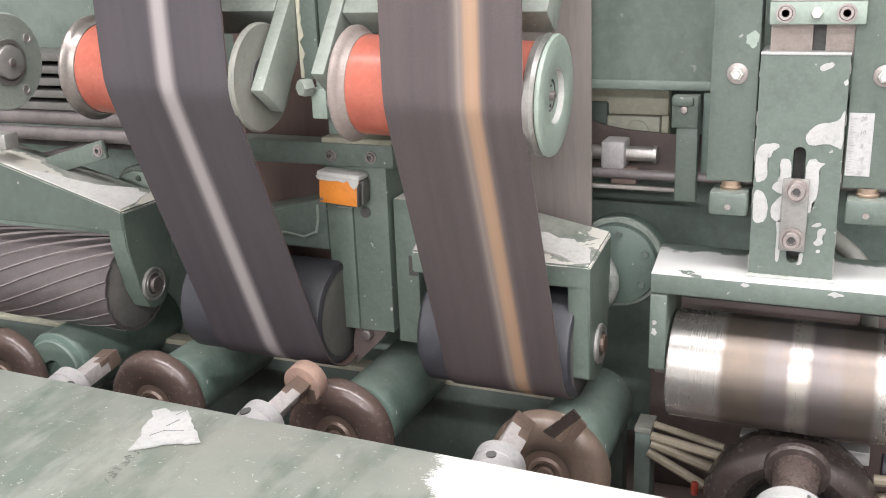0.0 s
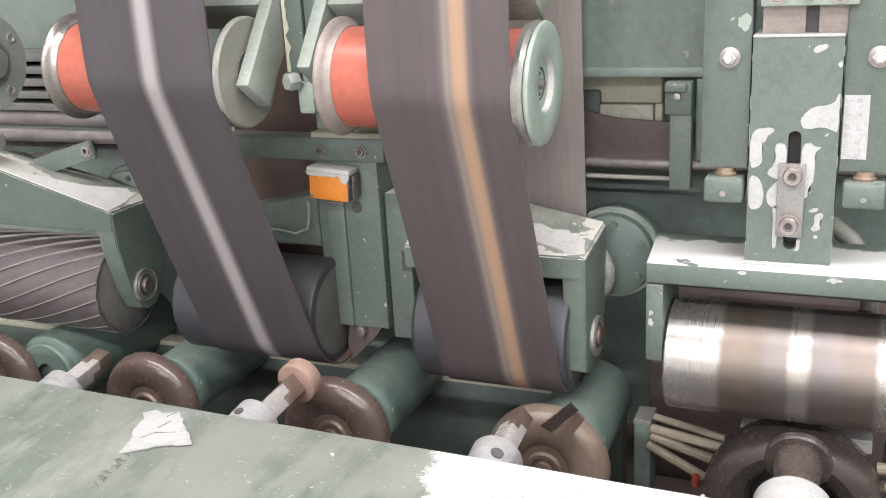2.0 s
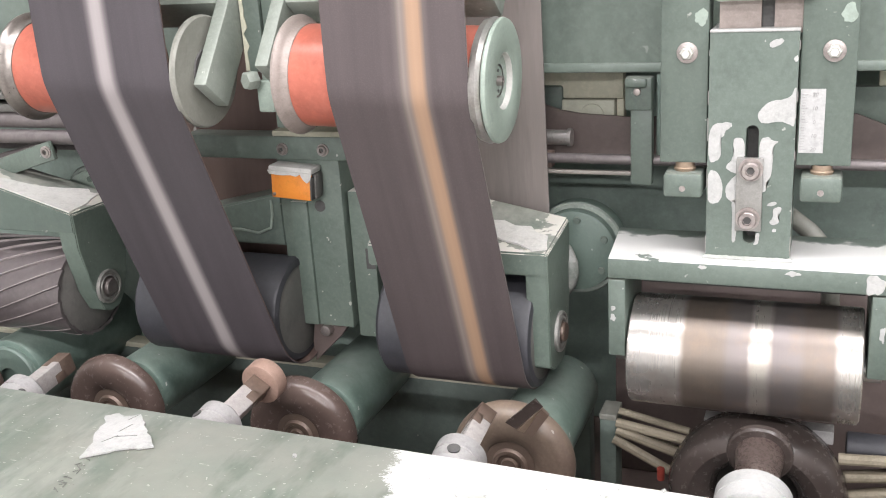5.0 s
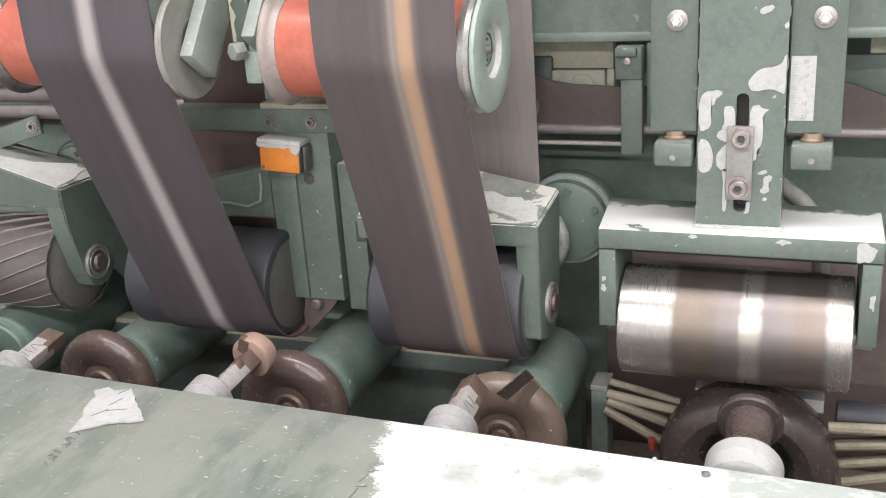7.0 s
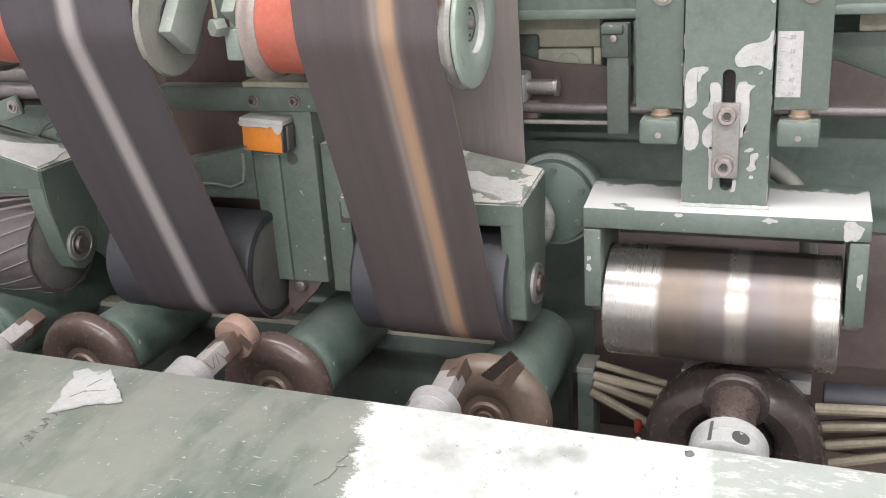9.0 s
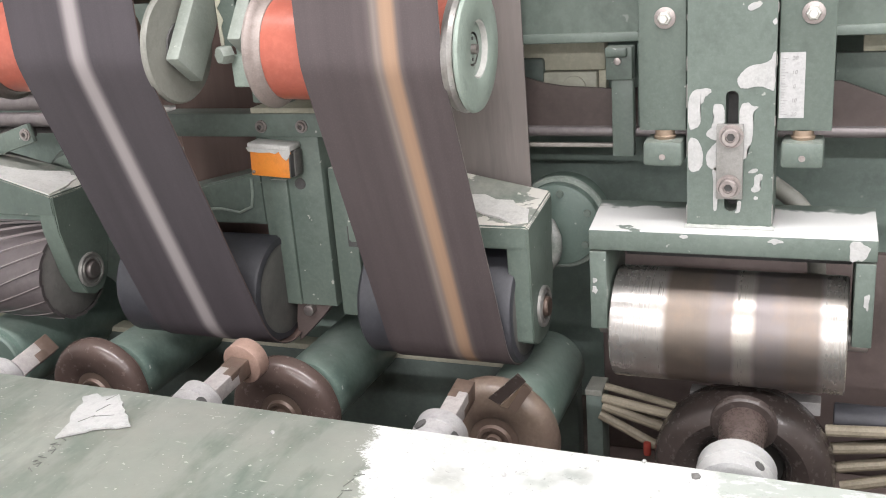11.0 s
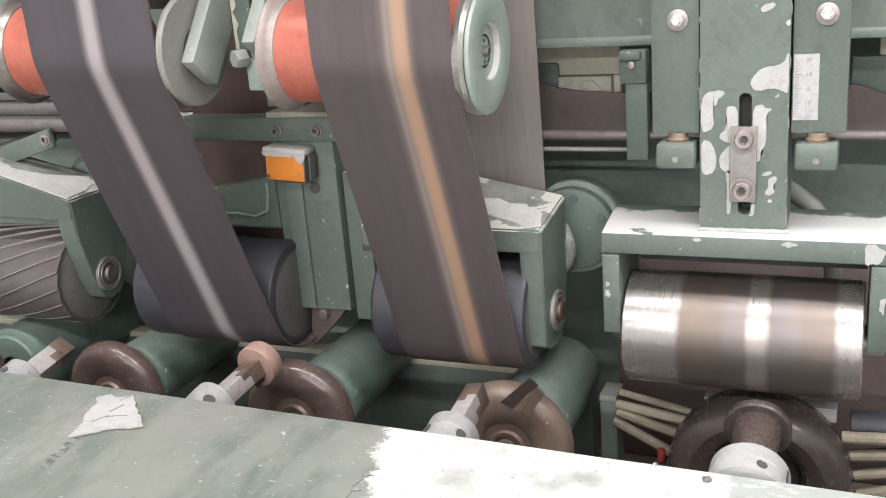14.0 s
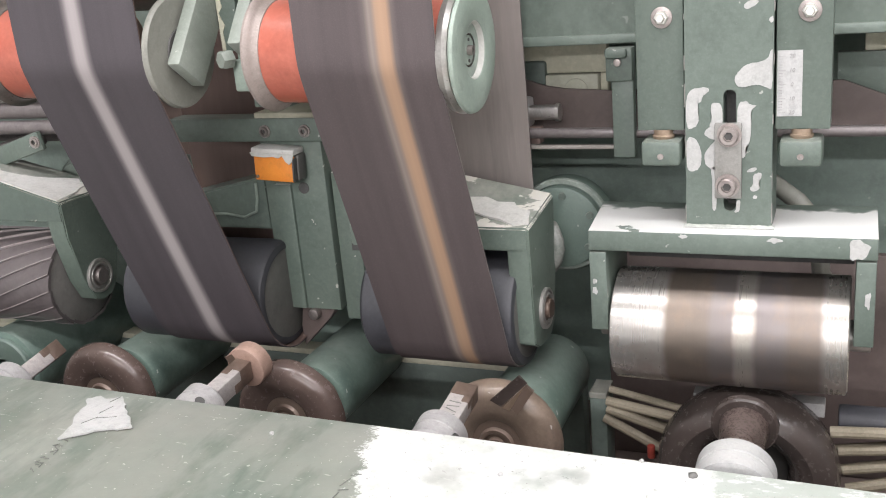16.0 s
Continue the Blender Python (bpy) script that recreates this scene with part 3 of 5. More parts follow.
# ---- turning workpieces ----
def workpiece(x, z, disc, holes, turned):
    y0 = -0.140
    w = thing("workpiece", (x, y0, z), "grey square bar with pale collar turning on the wheels", "workpiece", "turning workpieces")
    col = part("collar", lathe([(0, 0), (0, 0.016), (0.003, 0.0195), (0.012, 0.0205), (0.0125, 0.0197), (0.0135, 0.0197), (0.014, 0.0205), (0.026, 0.021), (0.029, 0.018), (0.029, 0)], "Y", (x, y0, z), 48), M_COLLAR, w, "pale zinc collar")
    for ang, rad in zip(holes, (0.0052, 0.0042)):
        bm = lathe([(0.0, 0), (0.0208, rad), (0.0208, 0)], "Z", (0, 0, 0), 16)
        bm.transform(Matrix.Translation((x, y0 + 0.0085, z)) @ Matrix.Rotation(radians(ang), 4, "Y"))
        part("pin_hole", bm, M_BLACK, col)
    turn = Matrix.Translation((x, y0, z)) @ Matrix.Rotation(radians(turned), 4, "Y")
    h, g = 0.0092, 0.0075
    bm = boxes((-h, h, 0.029, 0.078, -g, g, 0.0012))
    bm.transform(turn)
    bar = part("square_bar", bm, M_BAR, w)
    bm = boxes((-h - 0.0003, h + 0.0003, 0.066, 0.083, -g - 0.0003, g + 0.0003, 0.001), (-h - 0.0003, 0.0, 0.056, 0.07, -g - 0.0003, -g * 0.2, 0.001), (h * 0.3, h + 0.0003, 0.058, 0.07, 0.0, g + 0.0003, 0.001))
    bm.transform(turn)
    part("stained_end", bm, M_HUB, bar, "brown stained end")
    rng = random.Random(int(x * 1000))
    for k in range(5):
        p0 = 0.034 + k * 0.0055
        bm = box(bmesh.new(), -0.0055, 0.0045, -0.0004, 0.0004, g, g + 0.0003, 0.0, Matrix.Translation((0, p0, 0)) @ Matrix.Rotation(radians(rng.uniform(-25, 25)), 4, "Z"))
        bm.transform(turn)
        part("ink_stroke", bm, M_INK, bar)
    if disc:
        d = part("disc_end", lathe(rounded(y0 + 0.083, y0 + 0.098, 0.0195, 0.001), "Y", (x, 0, z), 40), M_COPPER, w, "salmon copper-coloured round end")
        part("notch", boxes((x + 0.004, x + 0.014, y0 + 0.0825, y0 + 0.09, z - 0.017, z - 0.002)), M_HUB, d)
    return w


def flanged_workpiece(x, z):
    y0 = -0.140
    w = thing("flanged_workpiece", (x, y0, z), "brown flanged shaft with white collar turning below the steel roller", "workpiece")
    col = part("collar", lathe([(0, 0), (0, 0.022), (0.002, 0.0265), (0.014, 0.027), (0.0145, 0.0262), (0.0155, 0.0262), (0.016, 0.027), (0.028, 0.0268), (0.031, 0.023), (0.031, 0)], "Y", (x, y0, z), 48), M_WHITE, w, "white collar")
    for ang, wd in ((337, 0.0038), (68, 0.0062)):
        bm = lathe([(0.0, 0), (0.0269, wd), (0.0269, 0)], "Z", (0, 0, 0), 16)
        bm.transform(Matrix.Translation((x, y0 + 0.009, z)) @ Matrix.Rotation(radians(ang), 4, "Y"))
        part("pin_hole", bm, M_BLACK, col)
    for ang in (24,):
        bm = boxes((-0.0012, 0.0012, 0.004, 0.024, 0.02, 0.0272))
        bm.transform(Matrix.Translation((x, y0, z)) @ Matrix.Rotation(radians(ang), 4, "Y"))
        part("slit", bm, M_BLACK, col)
    part("shaft", lathe([(0.031, 0.0), (0.031, 0.0165), (0.05, 0.0165), (0.052, 0.0158), (0.062, 0.0160), (0.074, 0.0175), (0.078, 0.0175)], "Y", (x, y0, z), 40), M_SHAFT, w, "stained brown shaft")
    part("flange", lathe([(0.078, 0.01), (0.078, 0.0225), (0.0795, 0.024), (0.084, 0.024), (0.086, 0.022), (0.086, 0.0), ], "Y", (x, y0, z), 48), M_TYRE, w, "dark glossy flange")
    return w


def flake(parent, *outline):
    """A thin island where the paint has come off an upright face: rounded outline in millimetres about the post's middle."""
    rim = [Vector(p) for p in outline]
    for _ in range(3):
        rim = [p.lerp(q, f) for p, q in zip(rim, rim[1:] + rim[:1]) for f in (0.22, 0.78)]
    rim = [(p.x / 1000 + 0.0005 * noise.noise((p.x * 0.6, p.y * 0.6, 3)), 1.1 + p.y / 1000 + 0.0005 * noise.noise((p.x * 0.6, p.y * 0.6, 9))) for p in rim]
    bm = bmesh.new()
    front, back = [[bm.verts.new((x, yy, z)) for x, z in rim] for yy in (-0.0005, 0.0004)]
    bm.faces.new(front)
    for k in range(len(rim)):
        j = (k + 1) % len(rim)
        bm.faces.new((front[k], front[j], back[j], back[k]))
    bmesh.ops.triangulate(bm, faces=[f for f in bm.faces if len(f.verts) > 4], ngon_method="EAR_CLIP")
    part("paint_chip", bm, M_CHIP, parent)


# ---- steel roller, yoke and slide ----
def steel_roller():
    r = thing("steel_roller", (0, 0.022, 0.941), "ground steel roller with brown worn bands", "roller")
    part("drum", lathe([(-0.088, 0.012), (-0.088, 0.0445), (-0.087, 0.0458), (-0.085, 0.046), (0.085, 0.046), (0.087, 0.0458), (0.088, 0.0445), (0.088, 0.012)], "X", (0, 0.022, 0.941), 96), M_ROLLER, r)
    part("axle", lathe(rounded(-0.103, 0.103, 0.012, 0.001), "X", (0, 0.022, 0.941), 24), M_STEEL, r)
    return r


def slotted_plate(x0, x1, z0, z1, y0, y1, cx, r, s0, s1):
    """An upright plate with a round-ended slot right through it."""
    bm = boxes((x0, cx - r, y0, y1, z0, z1), (cx + r, x1, y0, y1, z0, z1), (cx - r, cx + r, y0, y1, s1, z1), (cx - r, cx + r, y0, y1, z0, s0))
    for sx in (-1, 1):
        for zc, sz, ze in ((s1 - r, 1, s1), (s0 + r, -1, s0)):
            ring = [(cx + sx * r * math.cos(math.pi / 2 * k / 6), zc + sz * r * math.sin(math.pi / 2 * k / 6)) for k in range(7)] + [(cx + sx * r, ze)]
            f, g = [[bm.verts.new((x, yy, z)) for x, z in ring] for yy in (y0, y1)]
            bm.faces.new(f)
            bm.faces.new(g)
            for k in range(len(ring)):
                q = (k + 1) % len(ring)
                bm.faces.new((f[k], f[q], g[q], g[k]))
    bmesh.ops.remove_doubles(bm, verts=bm.verts, dist=1e-6)
    return bm


def yoke():
    y = thing("roller_yoke", (0, 0.02, 1.03), "green painted steel yoke worn to white on top", "bracket")
    bm = boxes((-0.103, 0.1045, -0.016, 0.068, 1.0145, 1.031, 0.0012))
    for v in bm.verts:
        v.co.x -= 0.007 * max(0.0, (v.co.y + 0.016) / 0.084) * (v.co.x < 0)
    part("top_plate", bm, M_YOKE, y, "green plate with white worn top")
    for x0, x1 in ((-0.103, -0.0895), (0.0905, 0.104)):
        c = part("cheek", boxes((x0, x1, -0.0158, 0.060, 0.948, 1.0132, 0.001)), M_PAINT_CHIP, y)
    # added black sheet, stands in for the shade between plate and roller
    part("rear_shade", boxes((-0.0885, 0.0895, 0.0605, 0.066, 0.985, 1.0133, 0.001)), M_BLACK, y, "dark sheet standing in for the shade under the plate")
    rng = random.Random(3)
    for cx, cz, w, h in ((-0.099, 0.989, 0.004, 0.004), (-0.099, 0.981, 0.004, 0.006), (0.091, 1.022, 0.012, 0.014), (-0.03, 1.0285, 0.006, 0.003), (0.035, 1.0275, 0.009, 0.004), (0.099, 0.985, 0.004, 0.012)):
        part("paint_chip", patch(rng, cx, cz, w, h, -0.0164), M_CHIP, y)
    # slotted post on the yoke
    post = part("post", slotted_plate(-0.0300, 0.0315, 1.032, 1.203, 0.0, 0.045, 0.0018, 0.0045, 1.0445, 1.1352), M_PAINT, y, "green slotted post with white paint chips")
    part("slot_back", boxes((-0.0027, 0.0063, 0.02, 0.03, 1.04, 1.14)), M_BLACK, post)
    bm = tube([(-0.032 + 0.0656 * k / 30, -0.0006 + 0.0006 * noise.noise((k * 0.9, 1, 4)), 1.0318 + 0.0006 * noise.noise((k * 0.7, 8, 2))) for k in range(31)], 0.0021, 8)
    part("weld", bm, M_WELD, post, "rough dusty weld bead")
    part("top_edge", boxes((-0.0303, 0.0318, -0.0006, 0.045, 1.2025, 1.2045, 0.0006)), M_CHIP, post, "bare bright top edge")
    wear = random.Random(5)
    for x in (-0.0302, 0.0317):
        z = 1.036
        while z < 1.195:
            length = wear.uniform(0.004, 0.018)
            part("worn_edge", tube([(x, -0.0002, z), (x + wear.uniform(-0.0002, 0.0002), -0.0003, z + length / 2), (x, -0.0002, z + length)], wear.uniform(0.0003, 0.0005), 6), M_CLAMP, post)
            z += length + wear.uniform(0.006, 0.04)
    # paint flaked off in large rounded islands round the slot and along the edges
    flake(post, (4, 43), (12, 53), (27, 55), (30, 63), (31, 63), (31, 47), (31, 34), (27, 36.5), (19, 38.5), (8, 36))
    flake(post, (-29.4, 35.5), (-14, 37.7), (-12, 34.5), (-17.7, 31), (-18, 27), (-21, 25.5), (-20.5, 19), (-20, 12), (-23, 8), (-29.4, 6))
    flake(post, (-29.4, 1.5), (-22, -0.7), (-18.7, -9), (-18.4, -19), (-21, -24.5), (-29.4, -26))
    flake(post, (-12, 25), (-6, 26.5), (-3.2, 22), (-3.2, 9), (-7, 7.5), (-13.5, 7.5), (-10.4, 14.4))
    flake(post, (-13.5, 8), (-7, 8), (-7, -1), (-12, -0.7), (-17, 3))
    flake(post, (-11.4, -5), (-7, -1), (-7, -24), (-12, -23.5), (-16.4, -19), (-16, -11))
    flake(post, (-12, -22), (-7, -22), (-7.4, -55), (-11, -56), (-10.6, -33))
    flake(post, (7, 25.4), (14, 27), (15, 24), (21, 23.8), (17.5, 21), (16, 17), (17, 10.5), (16, -4), (13, -6.3), (13, -14), (9.5, -16), (7, 0))
    flake(post, (15.4, -23.3), (20.2, -22), (21, -23.2), (18.7, -25.8), (13.5, -25.6))
    flake(post, (18.4, -27.6), (23.5, -25.2), (24.4, -28.6), (22, -34), (23.3, -38.2), (18.6, -40.6), (15.7, -39), (18.7, -34.5))
    flake(post, (19.5, -43), (22, -44), (20.4, -46.2), (18, -45.4))
    flake(post, (6.6, -47.7), (9.4, -46.7), (9.2, -56), (4.9, -57), (6.6, -53))
    flake(post, (27.7, 83.6), (31, 86.6), (31.2, 82), (29.3, 80.8))
    flake(post, (11, 95), (18, 98), (22, 96), (17, 92), (12, 91))
    cl = part("clamp_plate", boxes((-0.0085, 0.0105, -0.0045, -0.0008, 1.0550, 1.1115, 0.0008)), M_CLAMP, y, "dusty grey clamp strip")
    cap_screw(cl, (0.0020, -0.0045, 1.1031), 0.0068, 0.008)
    cap_screw(cl, (0.0008, -0.0045, 1.0652), 0.0068, 0.008)
    return y


def slide():
    s = thing("slide_guide", (0, 0.02, 1.11), "green painted slide plates with bright hexagon bolts and a scale", "machine guide")
    rng = random.Random(8)
    for x0, x1, bx in ((-0.0660, -0.0312, -0.0465), (0.0328, 0.0700, 0.0548)):
        p = part("guide_plate", boxes((x0, x1, 0.004, 0.03, 1.105, 1.75, 0.001)), M_PAINT, s)
        b = part("bolt", hexhead(hexhead(bmesh.new(), (bx, 0.0035, 1.188), 0.0052, 0.005), (bx, -0.001, 1.188), 0.0034, 0.005), M_SHINY, p, "bright hexagon bolt with nut")
        part("washer", lathe(rounded(-0.0012, 0.0, 0.0078, 0.0003), "Y", (bx, 0.0038, 1.188), 24), M_BOLT, b)
        part("paint_chip", patch(rng, (x0 + x1) / 2 + 0.012, 1.213, 0.010, 0.012, 0.0036), M_PALE, p)
    for x0, x1 in ((-0.0622, -0.0330), (0.0362, 0.0655)):
        cx = (x0 + x1) / 2
        f = part("stop_foot", boxes((x0, x1, -0.006, 0.024, 1.0795, 1.0985, 0.003)), M_PAINT, s)
        part("stem", lathe([(1.097, 0.0075), (1.1005, 0.0085), (1.1015, 0.0072), (1.1055, 0.0072)], "Z", (cx, 0.009, 0), 24), M_BRASS, f, "brass stem")
        part("grub_screw", lathe([(-0.0008, 0), (-0.0008, 0.0022), (0.0, 0.0024)], "Y", (cx, -0.006, 1.087), 16), M_BOLT, f)
    part("key_plate", boxes((-0.0245, 0.0045, 0.008, 0.04, 1.2005, 1.228), (0.0135, 0.036, 0.008, 0.04, 1.2005, 1.228)), M_KEY, s, "brown bronze sliding keys")
    part("key_gap", boxes((0.0046, 0.0134, 0.014, 0.04, 1.201, 1.228)), M_BLACK, s)
    t = part("end_block", boxes((-0.0255, 0.0395, -0.004, 0.04, 1.2245, 1.2405, 0.001)), M_PALE, s, "pale green end block")
    part("block_top", boxes((-0.025, 0.039, -0.003, 0.04, 1.2407, 1.262, 0.001)), M_CHIP, s)
    for x in (-0.0145, 0.0265):
        cap_screw(t, (x, -0.004, 1.2325), 0.0052, 0.002)
    part("bolt", hexhead(bmesh.new(), (0.0068, -0.004, 1.2330), 0.0042, 0.007), M_SHINY, t)
    lab = part("scale_label", boxes((0.0338, 0.0507, 0.0033, 0.0042, 1.1146, 1.1612)), M_WHITE, s, "white scale sticker with figures")
    for k in range(21):
        z = 1.1172 + k * 0.002
        ln = 0.0045 if k % 5 == 0 else 0.0026
        part("tick", boxes((0.0348, 0.0348 + ln, 0.0030, 0.0034, z - 0.0001, z + 0.0001)), M_FADED, lab)
    for k, txt in enumerate(("20", "10", "0", "10", "20")):
        cu = bpy.data.curves.new("figure", "FONT")
        cu.body, cu.size, cu.align_x, cu.align_y = txt, 0.0040, "CENTER", "CENTER"
        cu.extrude, cu.shear = 0.0001, 0.2
        tmp = bpy.data.objects.new("figure", cu)
        me = bpy.data.meshes.new_from_object(tmp)
        bpy.data.objects.remove(tmp)
        me.materials.append(M_FADED)
        me.transform(Matrix.Translation(Vector((0.0436, 0.0030, 1.1572 - k * 0.01)) - origin_of(s)) @ pose(0, 0, 0, 90, 0, 0))
        ob = new("figure", me)
        ob.parent = lab
    return s


# ---- belts, pulleys, contact wheels ----
PUL_Y, PUL_Z, PUL_R = -0.065, 1.187, 0.039
CON_Y, CON_Z, CON_R = 0.032, 0.944, 0.051
TILT = 0.033    # the pulley shaft line falls to the right


def on_shaft(ob):
    """Sets a thing on the sloping shaft line."""
    ob.location.z = PUL_Z - TILT * (ob.location.x + 0.42)
    ob.rotation_euler = (0, math.atan(TILT), 0)
    return ob


def belt_path(tp):
    """The belt's run: down in front of the pulley, under the contact wheel, and up behind."""
    rp, rc = PUL_R + tp + 0.0030, CON_R + tp
    pts = [(PUL_Y - rp + 0.004, 1.80), (PUL_Y - rp + 0.002, 1.35), (PUL_Y - rp, 1.23)]
    dy, dz = CON_Y - PUL_Y, CON_Z - PUL_Z
    dist = math.hypot(dy, dz)
    base = math.atan2(dz, dy)
    turn = base - math.acos((rp - rc) / dist)
    a1 = turn % (2 * math.pi)
    for k in range(13):
        a = math.pi + (a1 - math.pi) * k / 12
        pts.append((PUL_Y + rp * math.cos(a), PUL_Z + rp * math.sin(a)))
    for k in range(33):
        a = a1 + (math.radians(368) - a1) * k / 32
        pts.append((CON_Y + rc * math.cos(a), CON_Z + rc * math.sin(a)))
    fine = []
    for (ya, za), (yb, zb) in zip(pts, pts[1:]):
        n = max(1, int(math.hypot(yb - ya, zb - za) / 0.004)) if 1.05 < za < 1.36 else 1
        fine += [(ya + (yb - ya) * k / n, za + (zb - za) * k / n) for k in range(n)]
    pts = fine + pts[-1:]
    # the stiff belt bends over a longer stretch than the pulley's own arc
    for _ in range(40):
        pts = [p if not 1.08 < p[1] < 1.33 or k > 110 else ((q[0] + p[0] * 2 + r[0]) / 4, (q[1] + p[1] * 2 + r[1]) / 4) for k, (q, p, r) in enumerate(zip(pts[:1] + pts, pts, pts[1:] + pts[-1:]))]
    y, z = pts[-1]
    pts += [(y - 0.005, z + 0.35), (y - 0.012, 1.80)]
    return pts


def belt(x0, x1, mat, cloth, label, drift=0.0):
    b = thing("abrasive_belt", ((x0 + x1) / 2, CON_Y, CON_Z), label, "belt", "running abrasive belts")
    b["origin"] = (0, 0, 0)
    b.location = (0, 0, 0)
    for name, gap, m, lab in (("abrasive_face", 0.0011, mat, ""), ("cloth_backing", 0.0002, cloth, "brown cloth backing")):
        bm = strip(belt_path(gap), x0, x1, -0.0008)
        for v in bm.verts:
            v.co.x -= drift * min(v.co.z - PUL_Z, 0.0)
            v.co.z -= TILT * (v.co.x + 0.42) * min(1.0, max(0.0, (v.co.z - 1.0) / 0.187))
        part(name, bm, m, b, lab)
    return b


def pulley(x0, x1, label, rim=True, flange=M_FLANGE):
    """Orange idler pulley between two steel flanges."""
    p = thing("idler_pulley", ((x0 + x1) / 2, PUL_Y, PUL_Z), label, "pulley", "orange idler pulleys")
    c = (0, PUL_Y, PUL_Z)
    e = x1 - 0.006 if rim else x1 - 0.055
    part("sleeve", lathe([(x0 + 0.006, 0.02), (x0 + 0.006, PUL_R - 0.001), (x0 + 0.012, PUL_R), (e - 0.006, PUL_R), (e, PUL_R - 0.001), (e, 0.02)], "X", c, 64), M_ORANGE, p)
    part("end_plate", lathe([(e - 0.001, PUL_R - 0.0015), (e + 0.0008, PUL_R - 0.002), (e + 0.0008, 0.0)], "X", c, 48), M_HUB, p, "brown end plate")
    part("flange", lathe([(x0 + 0.012, PUL_R - 0.002), (x0 + 0.011, PUL_R + 0.0006), (x0 + 0.0075, PUL_R + 0.0018), (x0 + 0.0055, PUL_R + 0.0038), (x0 + 0.004, PUL_R + 0.0062), (x0 + 0.002, PUL_R + 0.0072), (x0, PUL_R + 0.0068), (x0 - 0.001, PUL_R + 0.005), (x0 - 0.001, 0.015)], "X", c, 64), flange, p, "turned steel flange")
    if rim:
        part("rim", lathe([(x1 - 0.010, PUL_R - 0.002), (x1 - 0.008, PUL_R + 0.005), (x1 - 0.003, PUL_R + 0.0065), (x1, PUL_R + 0.004), (x1, 0.015)], "X", c, 64), M_STEEL, p, "bright steel rim")
    return p


def end_disc(x, mat, label, dished=True, bolts=0):
    d = thing("end_disc", (x, PUL_Y, PUL_Z), label, "disc", "pulley end discs")
    c = (x, PUL_Y, PUL_Z)
    r = PUL_R + 0.0062
    if dished:
        b = part("plate", lathe([(0.0, 0.012), (0.0, r - 0.003), (0.001, r - 0.0008), (0.0022, r), (0.0042, r - 0.0008), (0.005, r - 0.0025), (0.005, 0.0215), (0.0046, 0.0208), (-0.006, 0.0204), (-0.006, 0.0)], "X", c, 64), mat, d)
        part("recess_ring", lathe([(0.0042, 0.0207), (0.0042, 0.0200), (-0.0055, 0.0192), (-0.0058, 0.0203)], "X", c, 48), M_TORN, b, "cream-white recess wall")
        part("hub_washer", lathe([(-0.0035, 0.0), (-0.0005, 0.0), (-0.0005, 0.0105), (-0.0035, 0.011)], "X", c, 32), mat, b)
        part("hub_screw", lathe([(0.0, 0.0015), (0.0035, 0.0015), (0.0035, 0.0035), (-0.001, 0.0038)], "X", c, 16), M_BOLT, b)
        for k in range(2):
            a = math.radians(90 + 180 * k)
            part("pin", lathe([(0, 0), (0.0006, 0), (0.0006, 0.0012), (-0.001, 0.0012)], "X", (x - 0.0004, PUL_Y + 0.0075 * math.cos(a), PUL_Z + 0.0075 * math.sin(a)), 10), M_BLACK, b)
    else:
        b = part("plate", lathe([(0.0, 0.0), (0.0, r - 0.002), (0.0015, r), (0.004, r), (0.006, r - 0.0015), (0.0062, 0.024), (0.0062, 0.0)], "X", c, 64), mat, d)
        if not bolts:
            part("axle_boss", lathe([(0.006, 0.0195), (0.0075, 0.019), (0.0075, 0.0145), (0.0068, 0.014), (0.0068, 0.011), (0.019, 0.011)], "X", c, 40), M_BLACK, b, "dark axle boss")
        if bolts:
            part("bearing", lathe([(0.006, 0.021), (0.009, 0.021), (0.009, 0.0175), (0.007, 0.017), (0.007, 0.0)], "X", c, 40), M_STEEL, b, "steel bearing ring")
            h = part("hub", lathe(rounded(0.006, 0.0125, 0.0155, 0.001), "X", c, 32), M_GREY, b)
            part("hub_screw", lathe(rounded(0.012, 0.0145, 0.004, 0.0006), "X", c, 12), M_BOLT, h)
            for k in range(bolts):
                a = 2 * math.pi * k / bolts + 0.6
                part("bolt", lathe([(0.006, 0.005), (0.0075, 0.0048), (0.0075, 0.003), (0.0065, 0.0025), (0.0065, 0)], "X", (x, PUL_Y + 0.034 * math.cos(a), PUL_Z + 0.034 * math.sin(a)), 16), M_GREY, b)
    return d


def hanger(x0, x1, y, z, length, angle, depth, mat, label, cross, below=0.022):
    """A fork that carries a pulley's axle from above and behind: an arm and the cross piece over the pulley."""
    h = thing("pulley_fork", ((x0 + x1) / 2, y, z), label, "bracket", "pulley forks")
    m = Matrix.Translation((0, y, z)) @ Matrix.Rotation(radians(angle), 4, "X")
    part("arm", box(bmesh.new(), x0, x1, -depth / 2, depth / 2, -below, length, 0.0015, m), mat, h)
    part("cross_piece", box(bmesh.new(), cross[0], cross[1], -depth / 2 + 0.0006, depth / 2, 0.053, 0.125, 0.0015, m), mat, h)
    return h


